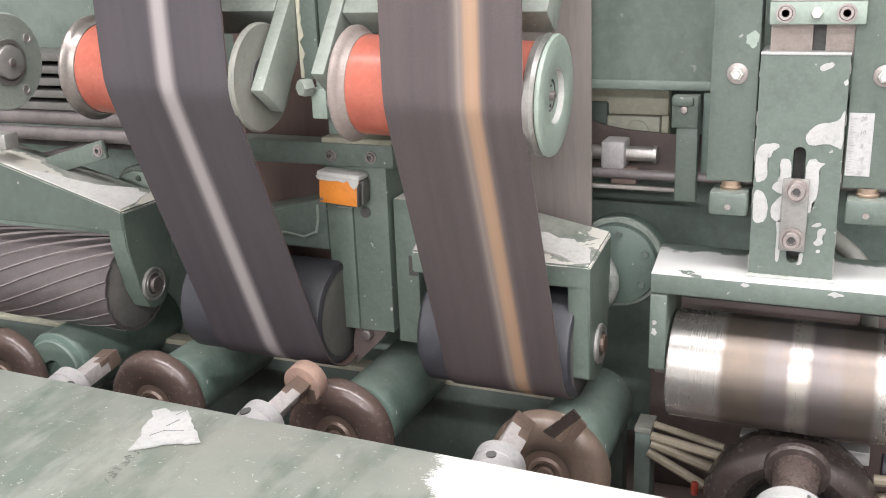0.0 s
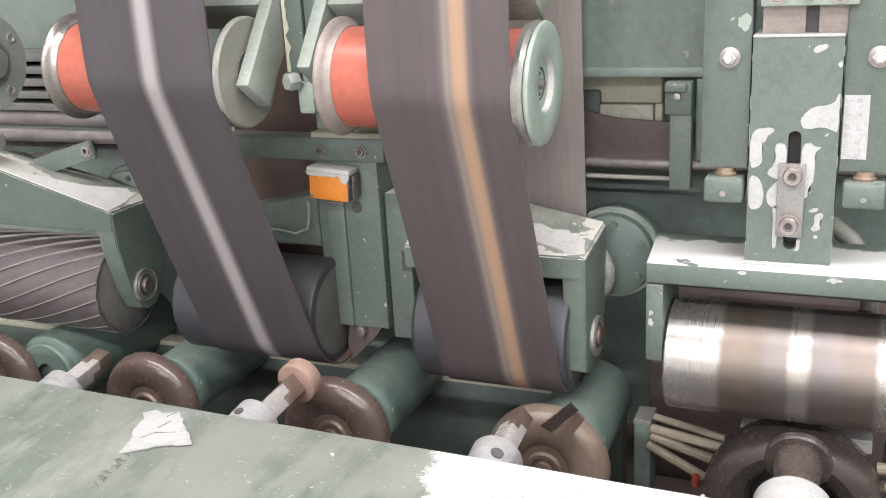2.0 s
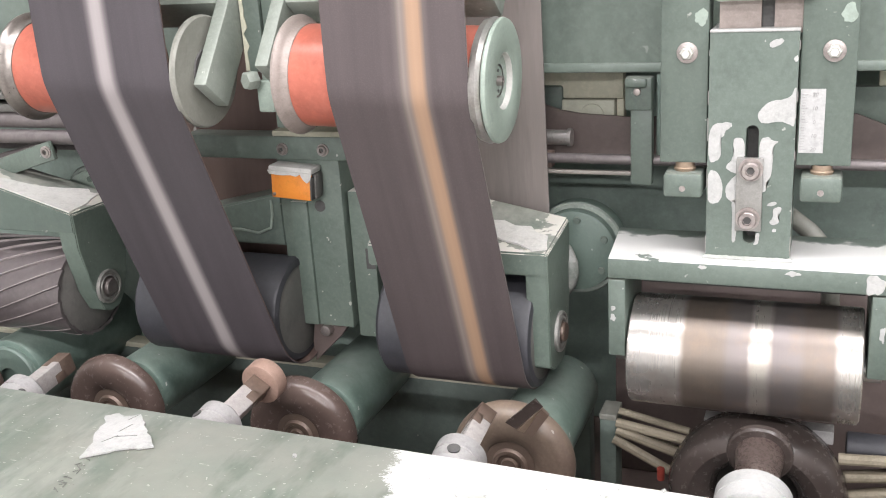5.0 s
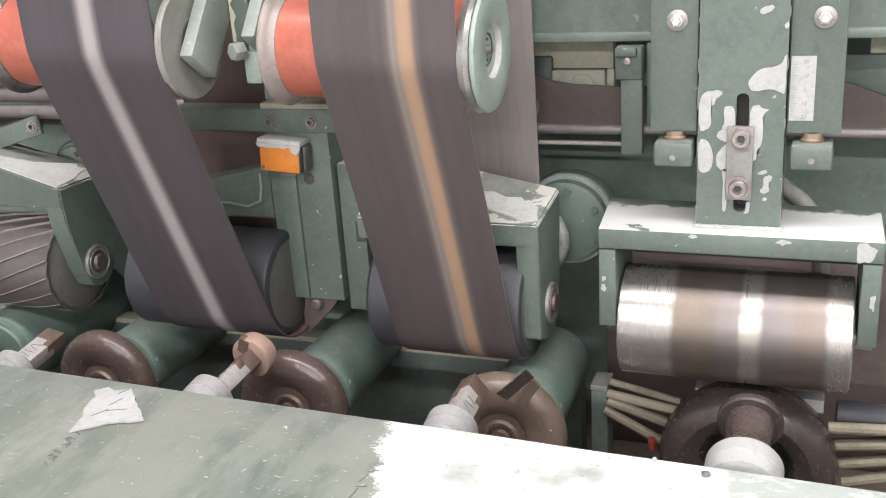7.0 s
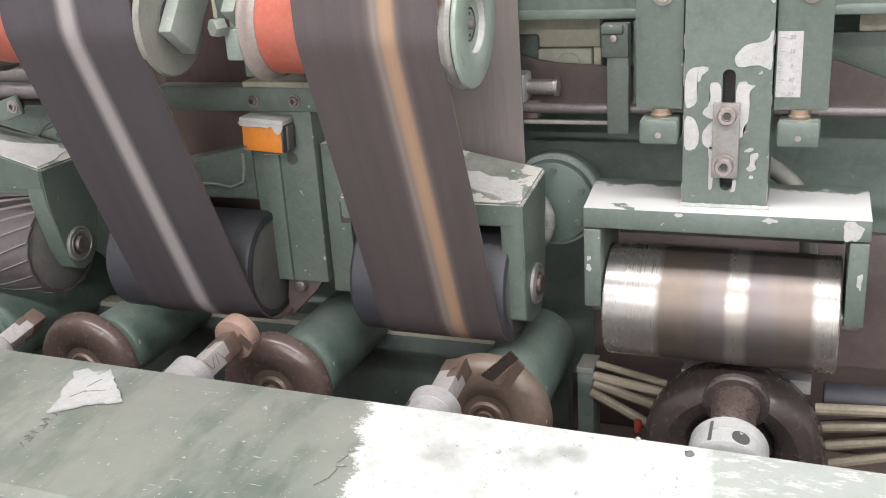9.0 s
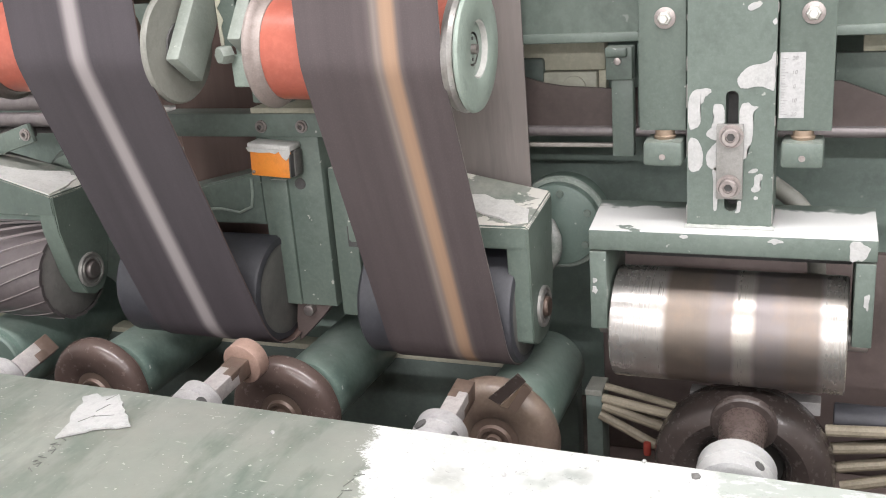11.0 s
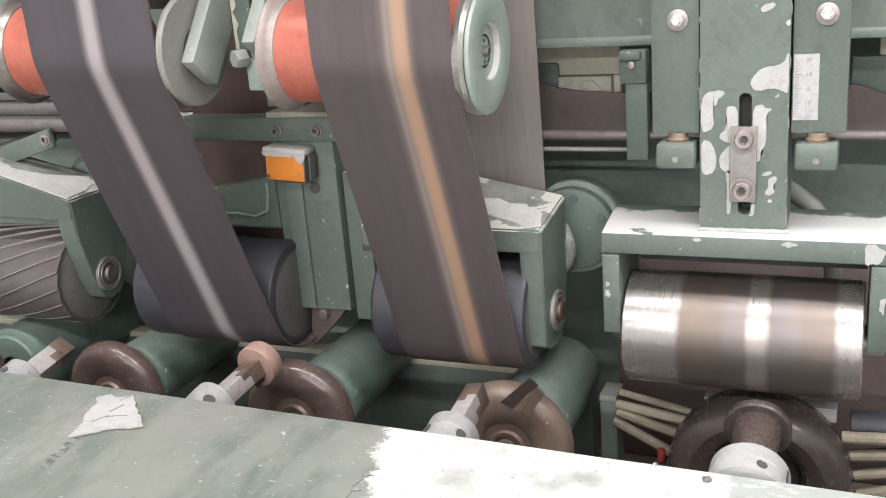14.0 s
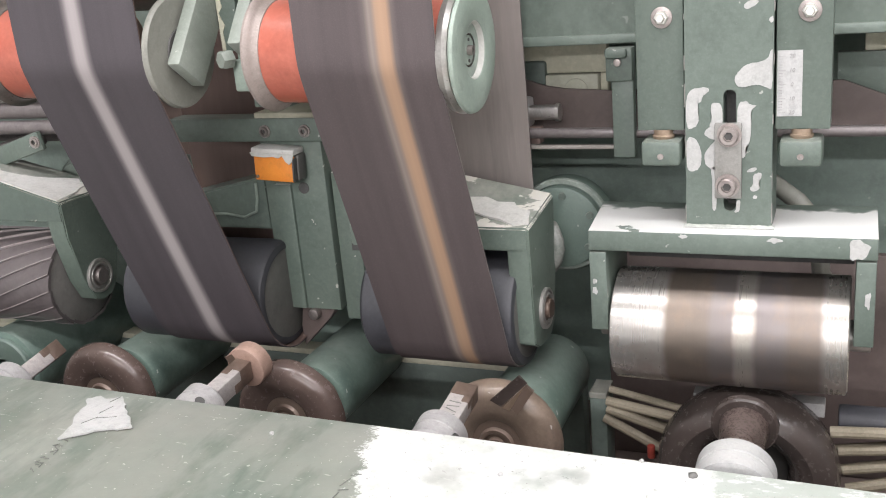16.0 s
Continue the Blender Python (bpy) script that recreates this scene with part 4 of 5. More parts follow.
def contact_wheel(x0, x1, mat, teeth, label, z=CON_Z):
    w = thing("contact_wheel", ((x0 + x1) / 2, CON_Y, z), label, "wheel", "contact wheels")
    c = (0, CON_Y, z)
    part("core", lathe([(x0 + 0.001, 0.0), (x0 + 0.001, 0.03), (x1 - 0.002, CON_R - 0.0035), (x1 - 0.0012, CON_R - 0.0048), (x1 - 0.001, 0.02), (x1 - 0.001, 0.0)], "X", c, 64), M_WHEELFACE if teeth else M_CORE, w, "grey wheel core")
    if not teeth:
        part("rubber", lathe([(x0, 0.03), (x0, CON_R - 0.004), (x0 + 0.004, CON_R), (x1 - 0.004, CON_R), (x1 - 0.0012, CON_R - 0.0012), (x1, CON_R - 0.004), (x1, CON_R - 0.0075)], "X", c, 72), mat, w, "rubber tread")
        return w
    # slanting saw teeth: each crest carries a pale line painted as its lit edge
    per, rows, twist = 8, 30, -7.5
    n = teeth * per
    bm = bmesh.new()
    rings = []
    for i in range(rows + 1):
        x = x0 + (x1 - x0) * i / rows
        ring = []
        for k in range(n):
            f = (k % per) / (per - 1)
            r = CON_R - 0.0004 - 0.0026 * 0.65 * (1 - f) ** 2
            a = 2 * math.pi * (k // per + min(f, 0.97)) / teeth + (x - x0) * twist
            ring.append(bm.verts.new((x, CON_Y + r * math.cos(a), z + r * math.sin(a))))
        rings.append(ring)
    rings.append([bm.verts.new((x1, CON_Y + (v.co.y - CON_Y) * 0.93, z + (v.co.z - z) * 0.93)) for v in rings[-1]])
    for p, q in zip(rings, rings[1:]):
        for k in range(n):
            bm.faces.new((p[k], p[(k + 1) % n], q[(k + 1) % n], q[k]))
    part("rubber", bm, mat, w, "lilac-grey serrated rubber tread")
    for k in range(teeth):
        pr = None
        bm = bmesh.new()
        for i in range(rows + 1):
            x = x0 + (x1 - 0.0004 - x0) * i / rows
            a = 2 * math.pi * (k + 0.97) / teeth + (x - x0) * twist
            ring = [bm.verts.new((x, CON_Y + rr * math.cos(a + da), z + rr * math.sin(a + da))) for rr, da in ((CON_R - 0.002, -0.018), (CON_R + 0.0002, -0.014), (CON_R + 0.0002, 0.004), (CON_R - 0.002, 0.010))]
            if pr:
                for q in range(4):
                    bm.faces.new((pr[q], pr[(q + 1) % 4], ring[(q + 1) % 4], ring[q]))
            pr = ring
        part("lit_crest", bm, M_LITRIB, w)
    return w


# ---- arms that hold the contact wheels ----
def arm(x_in, x_out, left, label, lower=1.006, tip=1.026, back=1.0355, left_front=1.026, left_back=1.068, waist=False, top=None, axle=CON_Z):
    """Cast fork: a sloped top plate over the wheel and a side plate with the wheel's bearing."""
    a = thing("wheel_arm", (x_out, 0.04, 1.0), label, "bracket", "contact wheel arms")
    bm = bmesh.new()
    v = [bm.verts.new(p) for p in ((left, -0.002, lower), (x_out, -0.002, lower), (x_out, 0.075, lower), (left, 0.075, lower), (left, -0.002, left_front), (x_out, -0.002, tip), (x_out, 0.075, back), (left, 0.075, left_back))]
    for f in ((0, 3, 2, 1), (4, 5, 6, 7), (0, 1, 5, 4), (1, 2, 6, 5), (2, 3, 7, 6), (3, 0, 4, 7)):
        bm.faces.new([v[k] for k in f])
    bmesh.ops.bevel(bm, geom=list(bm.edges), offset=0.0015, segments=2, affect="EDGES")
    part("top_plate", bm, top or M_ARM, a, "sloped green top plate rubbed to primer")
    bm = bmesh.new()
    prof = [(-0.0015, tip - 0.001), (0.074, back - 0.0015), (0.070, 0.965), (0.060, 0.925), (0.048, 0.914), (0.034, 0.912)] if not waist else [(-0.0015, tip - 0.001), (0.074, back - 0.0015), (0.068, 0.975), (0.058, 0.937), (0.047, 0.925), (0.034, 0.922)]
    prof += [(0.022, 0.927), (0.012, 0.95), (-0.0005, 1.0)] if waist else [(0.016, 0.914), (0.002, 0.922)]
    f0 = [bm.verts.new((x_in, y, z)) for y, z in prof]
    f1 = [bm.verts.new((x_out + 0.0006, y, z)) for y, z in prof]
    bm.faces.new(f0)
    bm.faces.new(f1[::-1])
    for k in range(len(prof)):
        j = (k + 1) % len(prof)
        bm.faces.new((f0[k], f0[j], f1[j], f1[k]))
    bmesh.ops.bevel(bm, geom=list(bm.edges), offset=0.0012, segments=2, affect="EDGES")
    s = part("side_plate", bm, M_ARM, a)
    b = part("bearing", lathe([(0.0, 0.0182), (0.003, 0.0182), (0.004, 0.0172), (0.004, 0.0155), (0.0025, 0.0145), (0.004, 0.0132), (0.004, 0.0118), (0.001, 0.011)], "X", (x_out, CON_Y, axle), 40), M_GREY, s, "worn bearing ring")
    part("axle_end", lathe([(0.0, 0.0112), (0.002, 0.0112), (0.002, 0.009), (0.006, 0.0085), (0.007, 0.0075), (0.007, 0.0)], "X", (x_out, CON_Y, axle), 32), M_BOLT if waist else M_HUB, b)
    return a


def bare_patch(parent, outline, height):
    """A rubbed white island on a sloped top: outline in plan, height gives the slope."""
    bm = bmesh.new()
    rim = [bm.verts.new((x, y, height(x, y) + 0.0012)) for x, y in outline]
    low = [bm.verts.new((x, y, height(x, y) - 0.0005)) for x, y in outline]
    mx, my = sum(p[0] for p in outline) / len(outline), sum(p[1] for p in outline) / len(outline)
    mid = bm.verts.new((mx, my, height(mx, my) + 0.0012))
    for k in range(len(outline)):
        j = (k + 1) % len(outline)
        bm.faces.new((rim[k], rim[j], mid))
        bm.faces.new((rim[j], rim[k], low[k], low[j]))
    bmesh.ops.recalc_face_normals(bm, faces=bm.faces)
    part("bare_patch", bm, M_TORN, parent, "rubbed white bare patch")


def middle_block():
    """The upright block between the belts, with its clamp bar and the orange sensor's seat."""
    b = thing("arm_block", (-0.39, 0.06, 0.93), "green painted upright block of the middle arm", "machine block")
    part("body", boxes((-0.427, -0.362, 0.040, 0.12, 0.925, 1.094, 0.0015)), M_ARM, b)
    part("rib", boxes((-0.416, -0.398, 0.0365, 0.045, 0.926, 1.05, 0.0015)), M_ARM, b)
    bm = bmesh.new()
    side = ((-0.56, 1.004), (-0.427, 1.004), (-0.427, 1.057), (-0.56, 1.026))
    f0, f1 = [[bm.verts.new((x, y, z)) for x, z in side] for y in (0.0415, 0.15)]
    bm.faces.new(f0)
    bm.faces.new(f1[::-1])
    for u in range(4):
        bm.faces.new((f0[u], f1[u], f1[(u + 1) % 4], f0[(u + 1) % 4]))
    bmesh.ops.recalc_face_normals(bm, faces=bm.faces)
    bmesh.ops.bevel(bm, geom=list(bm.edges), offset=0.002, segments=2, affect="EDGES")
    part("wing", bm, M_GRIME, b, "scuffed wing with a sloping top")
    part("weld", tube([(-0.50, 0.040, 1.018), (-0.475, 0.0395, 1.019), (-0.455, 0.0395, 1.016), (-0.441, 0.0395, 1.022), (-0.438, 0.0395, 1.035), (-0.4375, 0.0395, 1.05)], 0.0014, 8), M_PALE, b, "pale weld bead")
    # black plate added to give the arch opening its shade
    part("arch_shade", boxes((-0.56, -0.428, 0.100, 0.115, 0.93, 1.046, 0.002)), M_BLACK, b, "dark plate standing in for the shade behind the wheel")
    part("neighbour_plate", boxes((-0.359, -0.335, 0.045, 0.1, 0.915, 1.06, 0.0015)), M_ARM, b)
    part("slot", boxes((-0.345, -0.336, 0.0445, 0.06, 0.985, 1.005)), M_BLACK, b)
    bar = part("clamp_bar", boxes((-0.525, -0.352, 0.036, 0.062, 1.0905, 1.1125, 0.0015)), M_GRIME, b, "green clamp bar")
    part("ledge", boxes((-0.425, -0.352, 0.034, 0.10, 1.1127, 1.118, 0.001)), M_CREAM, b, "dusty cream ledge")
    for x in (-0.4165, -0.3745):
        cap_screw(bar, (x, 0.036, 1.1005), 0.0045, 0.004)
    part("pin", lathe(rounded(-0.006, 0.006, 0.0055, 0.001), "Y", (-0.392, 0.042, 0.920), 20), M_BOLT, b)
    bm = bmesh.new()
    rim = ((-0.406, 0.930), (-0.366, 0.931), (-0.378, 0.915), (-0.396, 0.897), (-0.4095, 0.884), (-0.4105, 0.905))
    f0 = [bm.verts.new((x, 0.044, z)) for x, z in rim]
    f1 = [bm.verts.new((x, 0.056, z)) for x, z in rim]
    bm.faces.new(f0)
    bm.faces.new(f1[::-1])
    for u in range(len(rim)):
        w = (u + 1) % len(rim)
        bm.faces.new((f0[u], f1[u], f1[w], f0[w]))
    bmesh.ops.recalc_face_normals(bm, faces=bm.faces)
    part("gusset", bm, M_SHEET, b, "dark brown gusset")
    part("hole", lathe([(-0.0006, 0), (-0.0006, 0.0055), (0.0, 0.0055)], "Y", (-0.3855, 0.0398, 1.046), 20), M_BLACK, b)
    s = thing("sensor", (-0.409, 0.03, 1.068), "orange sensor with torn white top on the green block", "sensor")
    part("front", boxes((-0.424, -0.3825, 0.021, 0.026, 1.0545, 1.0790, 0.002)), M_SENSOR, s, "orange front face")
    part("housing", boxes((-0.425, -0.379, 0.0255, 0.0400, 1.055, 1.080, 0.003)), M_CORE, s)
    part("top", boxes((-0.426, -0.381, 0.020, 0.040, 1.0795, 1.0855, 0.002)), M_TORN, s, "torn white top")
    bm = bmesh.new()
    rim = ((-0.4262, 1.081), (-0.424, 1.0776), (-0.412, 1.0772), (-0.402, 1.0782), (-0.3965, 1.0772), (-0.3925, 1.0795), (-0.389, 1.0742), (-0.3855, 1.0718), (-0.3822, 1.0752), (-0.3808, 1.081))
    f0 = [bm.verts.new((x, 0.0192, z)) for x, z in rim]
    f1 = [bm.verts.new((x, 0.0206, z)) for x, z in rim]
    bm.faces.new(f0)
    for u in range(len(rim)):
        w = (u + 1) % len(rim)
        bm.faces.new((f0[u], f0[w], f1[w], f1[u]))
    part("torn_skirt", bm, M_TORN, s, "ragged white torn edge")
    part("side_crack", boxes((-0.3830, -0.3812, 0.0195, 0.030, 1.056, 1.0772, 0.0006)), M_BLACK, s)
    part("screw", lathe(rounded(-0.001, 0.001, 0.0016, 0.0003), "Y", (-0.4205, 0.0205, 1.0585), 12), M_BOLT, s)
    s.location.z += 0.0025
    s.rotation_euler = (0, radians(3.5), 0)
    k = thing("adjusting_bolt", (-0.43, 0.0, 1.165), "green painted hexagon bolt in a small clamp", "bolt")
    k.location.x += 0.008
    m = Matrix.Translation((-0.3935, -0.046, 1.1775)) @ pose(0, 0, 0, 0, 0, -25)
    bm = hexhead(bmesh.new(), (0, 0, 0), 0.0078, 0.010)
    bm.transform(m)
    part("head", bm, M_HANG, k)
    part("clamp", boxes((-0.395, -0.380, -0.044, -0.025, 1.150, 1.176, 0.002), (-0.392, -0.377, -0.040, 0.0, 1.174, 1.187, 0.003)), M_PALE, k)
    part("small_screw", lathe(rounded(-0.012, 0.004, 0.0045, 0.001), "Y", (-0.374, -0.036, 1.165), 16), M_STEEL, k)
    part("seat", boxes((-0.386, -0.35, -0.034, 0.05, 1.135, 1.156, 0.002)), M_PAINT, k)
    return b


def torn_plate():
    """Upright plates behind the fork, the first with a flaking cream edge."""
    p = thing("support_plate", (-0.39, -0.03, 1.18), "green upright plate with flaking cream edge", "plate")
    part("front_plate", boxes((-0.4000, -0.3830, -0.0330, -0.025, 1.182, 1.60, 0.001)), M_PAINT, p)
    part("rear_plate", boxes((-0.3822, -0.3680, -0.0300, -0.020, 1.190, 1.60, 0.001)), M_PAINT, p)
    rng = random.Random(31)
    bm = bmesh.new()
    rows = []
    for k in range(26):
        z = 1.183 + k * 0.005
        w = 0.0030 + 0.0035 * noise.noise((k * 0.6, 2, 5)) + 0.001 * rng.random()
        rows.append([bm.verts.new(q) for q in ((-0.4006, -0.0338, z), (-0.4006 + w, -0.0338, z), (-0.4006 + w, -0.0326, z), (-0.4006, -0.0326, z))])
    for u, v in zip(rows, rows[1:]):
        for q in range(4):
            bm.faces.new((u[q], u[(q + 1) % 4], v[(q + 1) % 4], v[q]))
    part("flaking_edge", bm, M_CREAM, p, "flaking cream paint edge")


def far_flange(x, z, mat):
    f = thing("bearing_flange", (x, 0.10, z), "round green bolted bearing flange behind the arm", "flange", "bearing flanges")
    p = part("plate", lathe([(0.0, 0), (0.0, 0.036), (0.001, 0.0375), (0.010, 0.0375), (0.011, 0.040), (0.012, 0.043), (0.030, 0.043), (0.031, 0.0)], "Y", (x, 0.095, z), 56), mat, f)
    part("rim_ring", lathe([(0.0105, 0.0385), (0.0085, 0.039), (0.0085, 0.0425), (0.0105, 0.0436), (0.0125, 0.0436)], "Y", (x, 0.095, z), 56), M_RING, p, "pale scuffed rim")
    for k in range(6):
        a = math.radians(60 * k + 25)
        part("bolt", lathe([(-0.002, 0), (-0.002, 0.003), (0, 0.0036)], "Y", (x + 0.030 * math.cos(a), 0.095, z + 0.030 * math.sin(a)), 12), M_PAINT, p)
    part("elbow", tube([(x - 0.008, 0.0945, z + 0.002), (x - 0.002, 0.079, z + 0.003), (x + 0.003, 0.073, z - 0.004), (x + 0.004, 0.072, z - 0.013), (x + 0.001, 0.073, z - 0.023), (x - 0.004, 0.076, z - 0.031), (x - 0.008, 0.0945, z - 0.035)], 0.0054, 14), M_ELBOW, f, "worn grey pipe elbow")
    return f


def rods():
    r = thing("guide_rod", (0, 0.1, 1.0832), "long dull steel guide rod under the beam", "rod")
    part("shaft", lathe(rounded(-1.5, 1.2, 0.0046, 0.001), "X", (0, 0.10, 1.0832), 20), M_PIPE, r)
    r = thing("rail_strip", (-0.2, 0.1, 1.07), "thin pale metal strip under the guide rod", "rail")
    part("strip_body", boxes((-0.34, -0.105, 0.099, 0.1035, 1.0688, 1.0725, 0.0008)), M_STRIP, r)
    s = thing("hanging_strap", (-0.096, 0.095, 1.06), "green flat strap hanging from the beam", "strap", "hanging straps")
    part("strap_body", boxes((-0.1045, -0.0862, 0.088, 0.0985, 1.064, 1.1297, 0.001)), M_PAINT, s)
    part("shoulder", boxes((-0.1085, -0.0860, 0.085, 0.0985, 1.1295, 1.1570, 0.0015)), M_PAINT, s, "wider upper block")
    part("cap", boxes((-0.1083, -0.0895, 0.080, 0.0850, 1.1490, 1.1575, 0.0025)), M_PAINT, s)
    part("screw", lathe(rounded(-0.003, 0.0, 0.0032, 0.0006), "Y", (-0.098, 0.085, 1.1455), 14), M_BOLT, s)
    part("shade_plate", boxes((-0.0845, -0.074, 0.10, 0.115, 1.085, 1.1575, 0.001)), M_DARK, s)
    h = thing("dusty_hose", (0.03, 0.1, 1.03), "dusty brown hose elbow behind the yoke", "hose")
    part("hose_wall", tube([(0.0, 0.29, 1.03), (0.01, 0.18, 1.035), (0.020, 0.125, 1.036), (0.032, 0.105, 1.033), (0.045, 0.098, 1.025), (0.056, 0.096, 1.012), (0.062, 0.10, 0.99), (0.064, 0.12, 0.95), (0.064, 0.185, 0.93)], 0.0075, 14), M_DISCGREY, h)


def traverse():
    """The shuttling spindle with its square nut."""
    t = thing("traverse_spindle", (-0.13, 0.112, 1.0995), "bright steel spindle with square nut that shuttles to and fro", "spindle")
    part("spindle", lathe([(-0.40, 0), (-0.40, 0.0068), (-0.004, 0.0068), (-0.0035, 0.008), (0, 0.008), (0, 0.0)], "X", (-0.13, 0.112, 1.0995), 24), M_STEEL, t)
    part("nut", boxes((-0.179, -0.1575, 0.099, 0.125, 1.0865, 1.1125, 0.0025)), M_COLLAR, t, "pale square nut")
    part("shoe", boxes((-0.171, -0.148, 0.106, 0.119, 1.0720, 1.0865, 0.001)), M_RUST, t)
    return t


def left_fittings():
    p = thing("pipe", (-0.9, 0.06, 1.12), "grey lilac pipe along the machine", "pipe", "pipes along the machine")
    part("pipe_wall", lathe(rounded(-1.6, -0.57, 0.0095, 0.002), "X", (0, 0.06, 1.121), 24), M_PIPE, p)
    p = thing("pipe", (-0.9, 0.05, 1.10), "grey lilac pipe along the machine", "pipe", "pipes along the machine")
    part("pipe_wall", lathe(rounded(-1.6, -0.57, 0.0075, 0.002), "X", (0, 0.055, 1.103), 24), M_PIPE, p)
    f = thing("motor", (-0.66, 0.09, 1.16), "dark finned motor housing behind the pulley", "motor")
    for k in range(5):
        part("fin", boxes((-0.86, -0.66, 0.05, 0.10, 1.130 + k * 0.013, 1.1380 + k * 0.013, 0.001)), M_CORE, f)
    part("housing", boxes((-0.86, -0.66, 0.099, 0.16, 1.12, 1.190, 0.004)), M_BLACK, f)
    c = thing("cable", (-0.7, 0.05, 1.08), "grey cables hanging in an arc", "cable", "hanging cables")
    for dz, r in ((0.0, 0.0055), (0.010, 0.0045)):
        part("sheath", tube([(-0.97 + 0.02 * k, 0.062 + dz, 1.046 + dz + 0.042 * (k / 13) ** 2) for k in range(14)], r), M_PIPE, c)
    b = thing("small_bracket", (-0.70, 0.05, 1.08), "small green bracket with a socket screw", "bracket")
    part("plate", box(bmesh.new(), -0.775, -0.692, 0.040, 0.046, 1.080, 1.100, 0.0015, Matrix.Translation((-0.70, 0, 1.09)) @ Matrix.Rotation(radians(-16), 4, "Y") @ Matrix.Translation((0.70, 0, -1.09))), M_PAINT, b)
    cap_screw(b, (-0.699, 0.040, 1.0905), 0.005, 0.003)
    part("clip", boxes((-0.812, -0.786, -0.0, 0.02, 1.094, 1.112, 0.003)), M_GREY, thing("hose_clip", (-0.69, 0, 1.08), "grey metal hose clip on the arm", "clip"))


def lower_fittings():
    g = random.Random(11)
    for k, (z0, x1, z1) in enumerate(((0.852, -0.047, 0.8445), (0.846, -0.046, 0.841), (0.838, -0.053, 0.827), (0.829, -0.062, 0.809), (0.836, -0.050, 0.822))):
        st = thing("stick", (-0.07, 0.05, z0), "cream wooden stick lying in the trough", "stick", "sticks in the trough")
        back = 0.012 if k in (0, 4) else 0.0
        part("rod", tube([(-0.112 - 0.003 * (k == 3), 0.060 + back, z0), (x1, 0.050 + back, z1)], 0.0034 if k in (0, 4) else 0.0044, 10), M_STICK, st)
    for k in range(11):
        z0 = 0.853 - 0.0056 * k
        st = thing("stick", (0.13, 0.04, z0), "cream wooden stick lying in the trough", "stick", "sticks in the trough")
        part("rod", tube([(0.074 + 0.0015 * k + 0.006 * g.random(), 0.03 + 0.011 * (k % 3), z0), (0.18, 0.026 + 0.012 * (k % 3), z0 + 0.010 + 0.0022 * k), (0.32, 0.02 + 0.014 * (k % 2), z0 + 0.028 + 0.005 * k + 0.006 * g.random())], 0.0038 + 0.0012 * g.random(), 10), M_STICK, st)
    part("cap", lathe(rounded(0, 0.012, 0.0034, 0.001), "Z", (-0.067, 0.028, 0.812), 16), M_RED, thing("red_cap", (-0.069, 0.02, 0.814), "small red plastic cap", "cap"))
    for x0, x1 in ((-0.032, -0.008), (0.046, 0.072)):
        part("pad", boxes((x0, x1, 0.035, 0.05, 0.862, 0.874, 0.001)), M_COLLAR, thing("rest_pad", (x0, 0.04, 0.87), "pale grey rest pad beside the tyre", "pad", "rest pads"))
    part("pipe_wall", lathe(rounded(0.082, 0.6, 0.0125, 0.002), "X", (0, 0.05, 0.855), 24), M_RUBBER, thing("dark_pipe", (0.3, 0.05, 0.84), "dark pipe below the roller", "pipe"))
    b = thing("bent_clip", (-0.167, -0.036, 0.89), "brown bent sheet clip before the roller", "clip")
    for face, mat in (((( -0.186, 0.888), (-0.160, 0.912), (-0.1535, 0.905), (-0.178, 0.881)), M_TYRE), (((-0.1545, 0.9045), (-0.148, 0.899), (-0.164, 0.875), (-0.169, 0.8805)), M_HUB), (((-0.177, 0.8805), (-0.1555, 0.9025), (-0.168, 0.8812), (-0.172, 0.8765)), M_BRASS)):
        bm = bmesh.new()
        dy = 0.003 if mat is M_BRASS else 0.0
        f0 = [bm.verts.new((x, -0.0405 + dy + 0.004 * (k > 1), z)) for k, (x, z) in enumerate(face)]
        f1 = [bm.verts.new((x, -0.0365 + dy, z)) for x, z in face]
        bm.faces.new(f0)
        bm.faces.new(f1[::-1])
        for k in range(4):
            bm.faces.new((f0[k], f1[k], f1[(k + 1) % 4], f0[(k + 1) % 4]))
        bmesh.ops.recalc_face_normals(bm, faces=bm.faces)
        part("leaf", bm, mat, b)


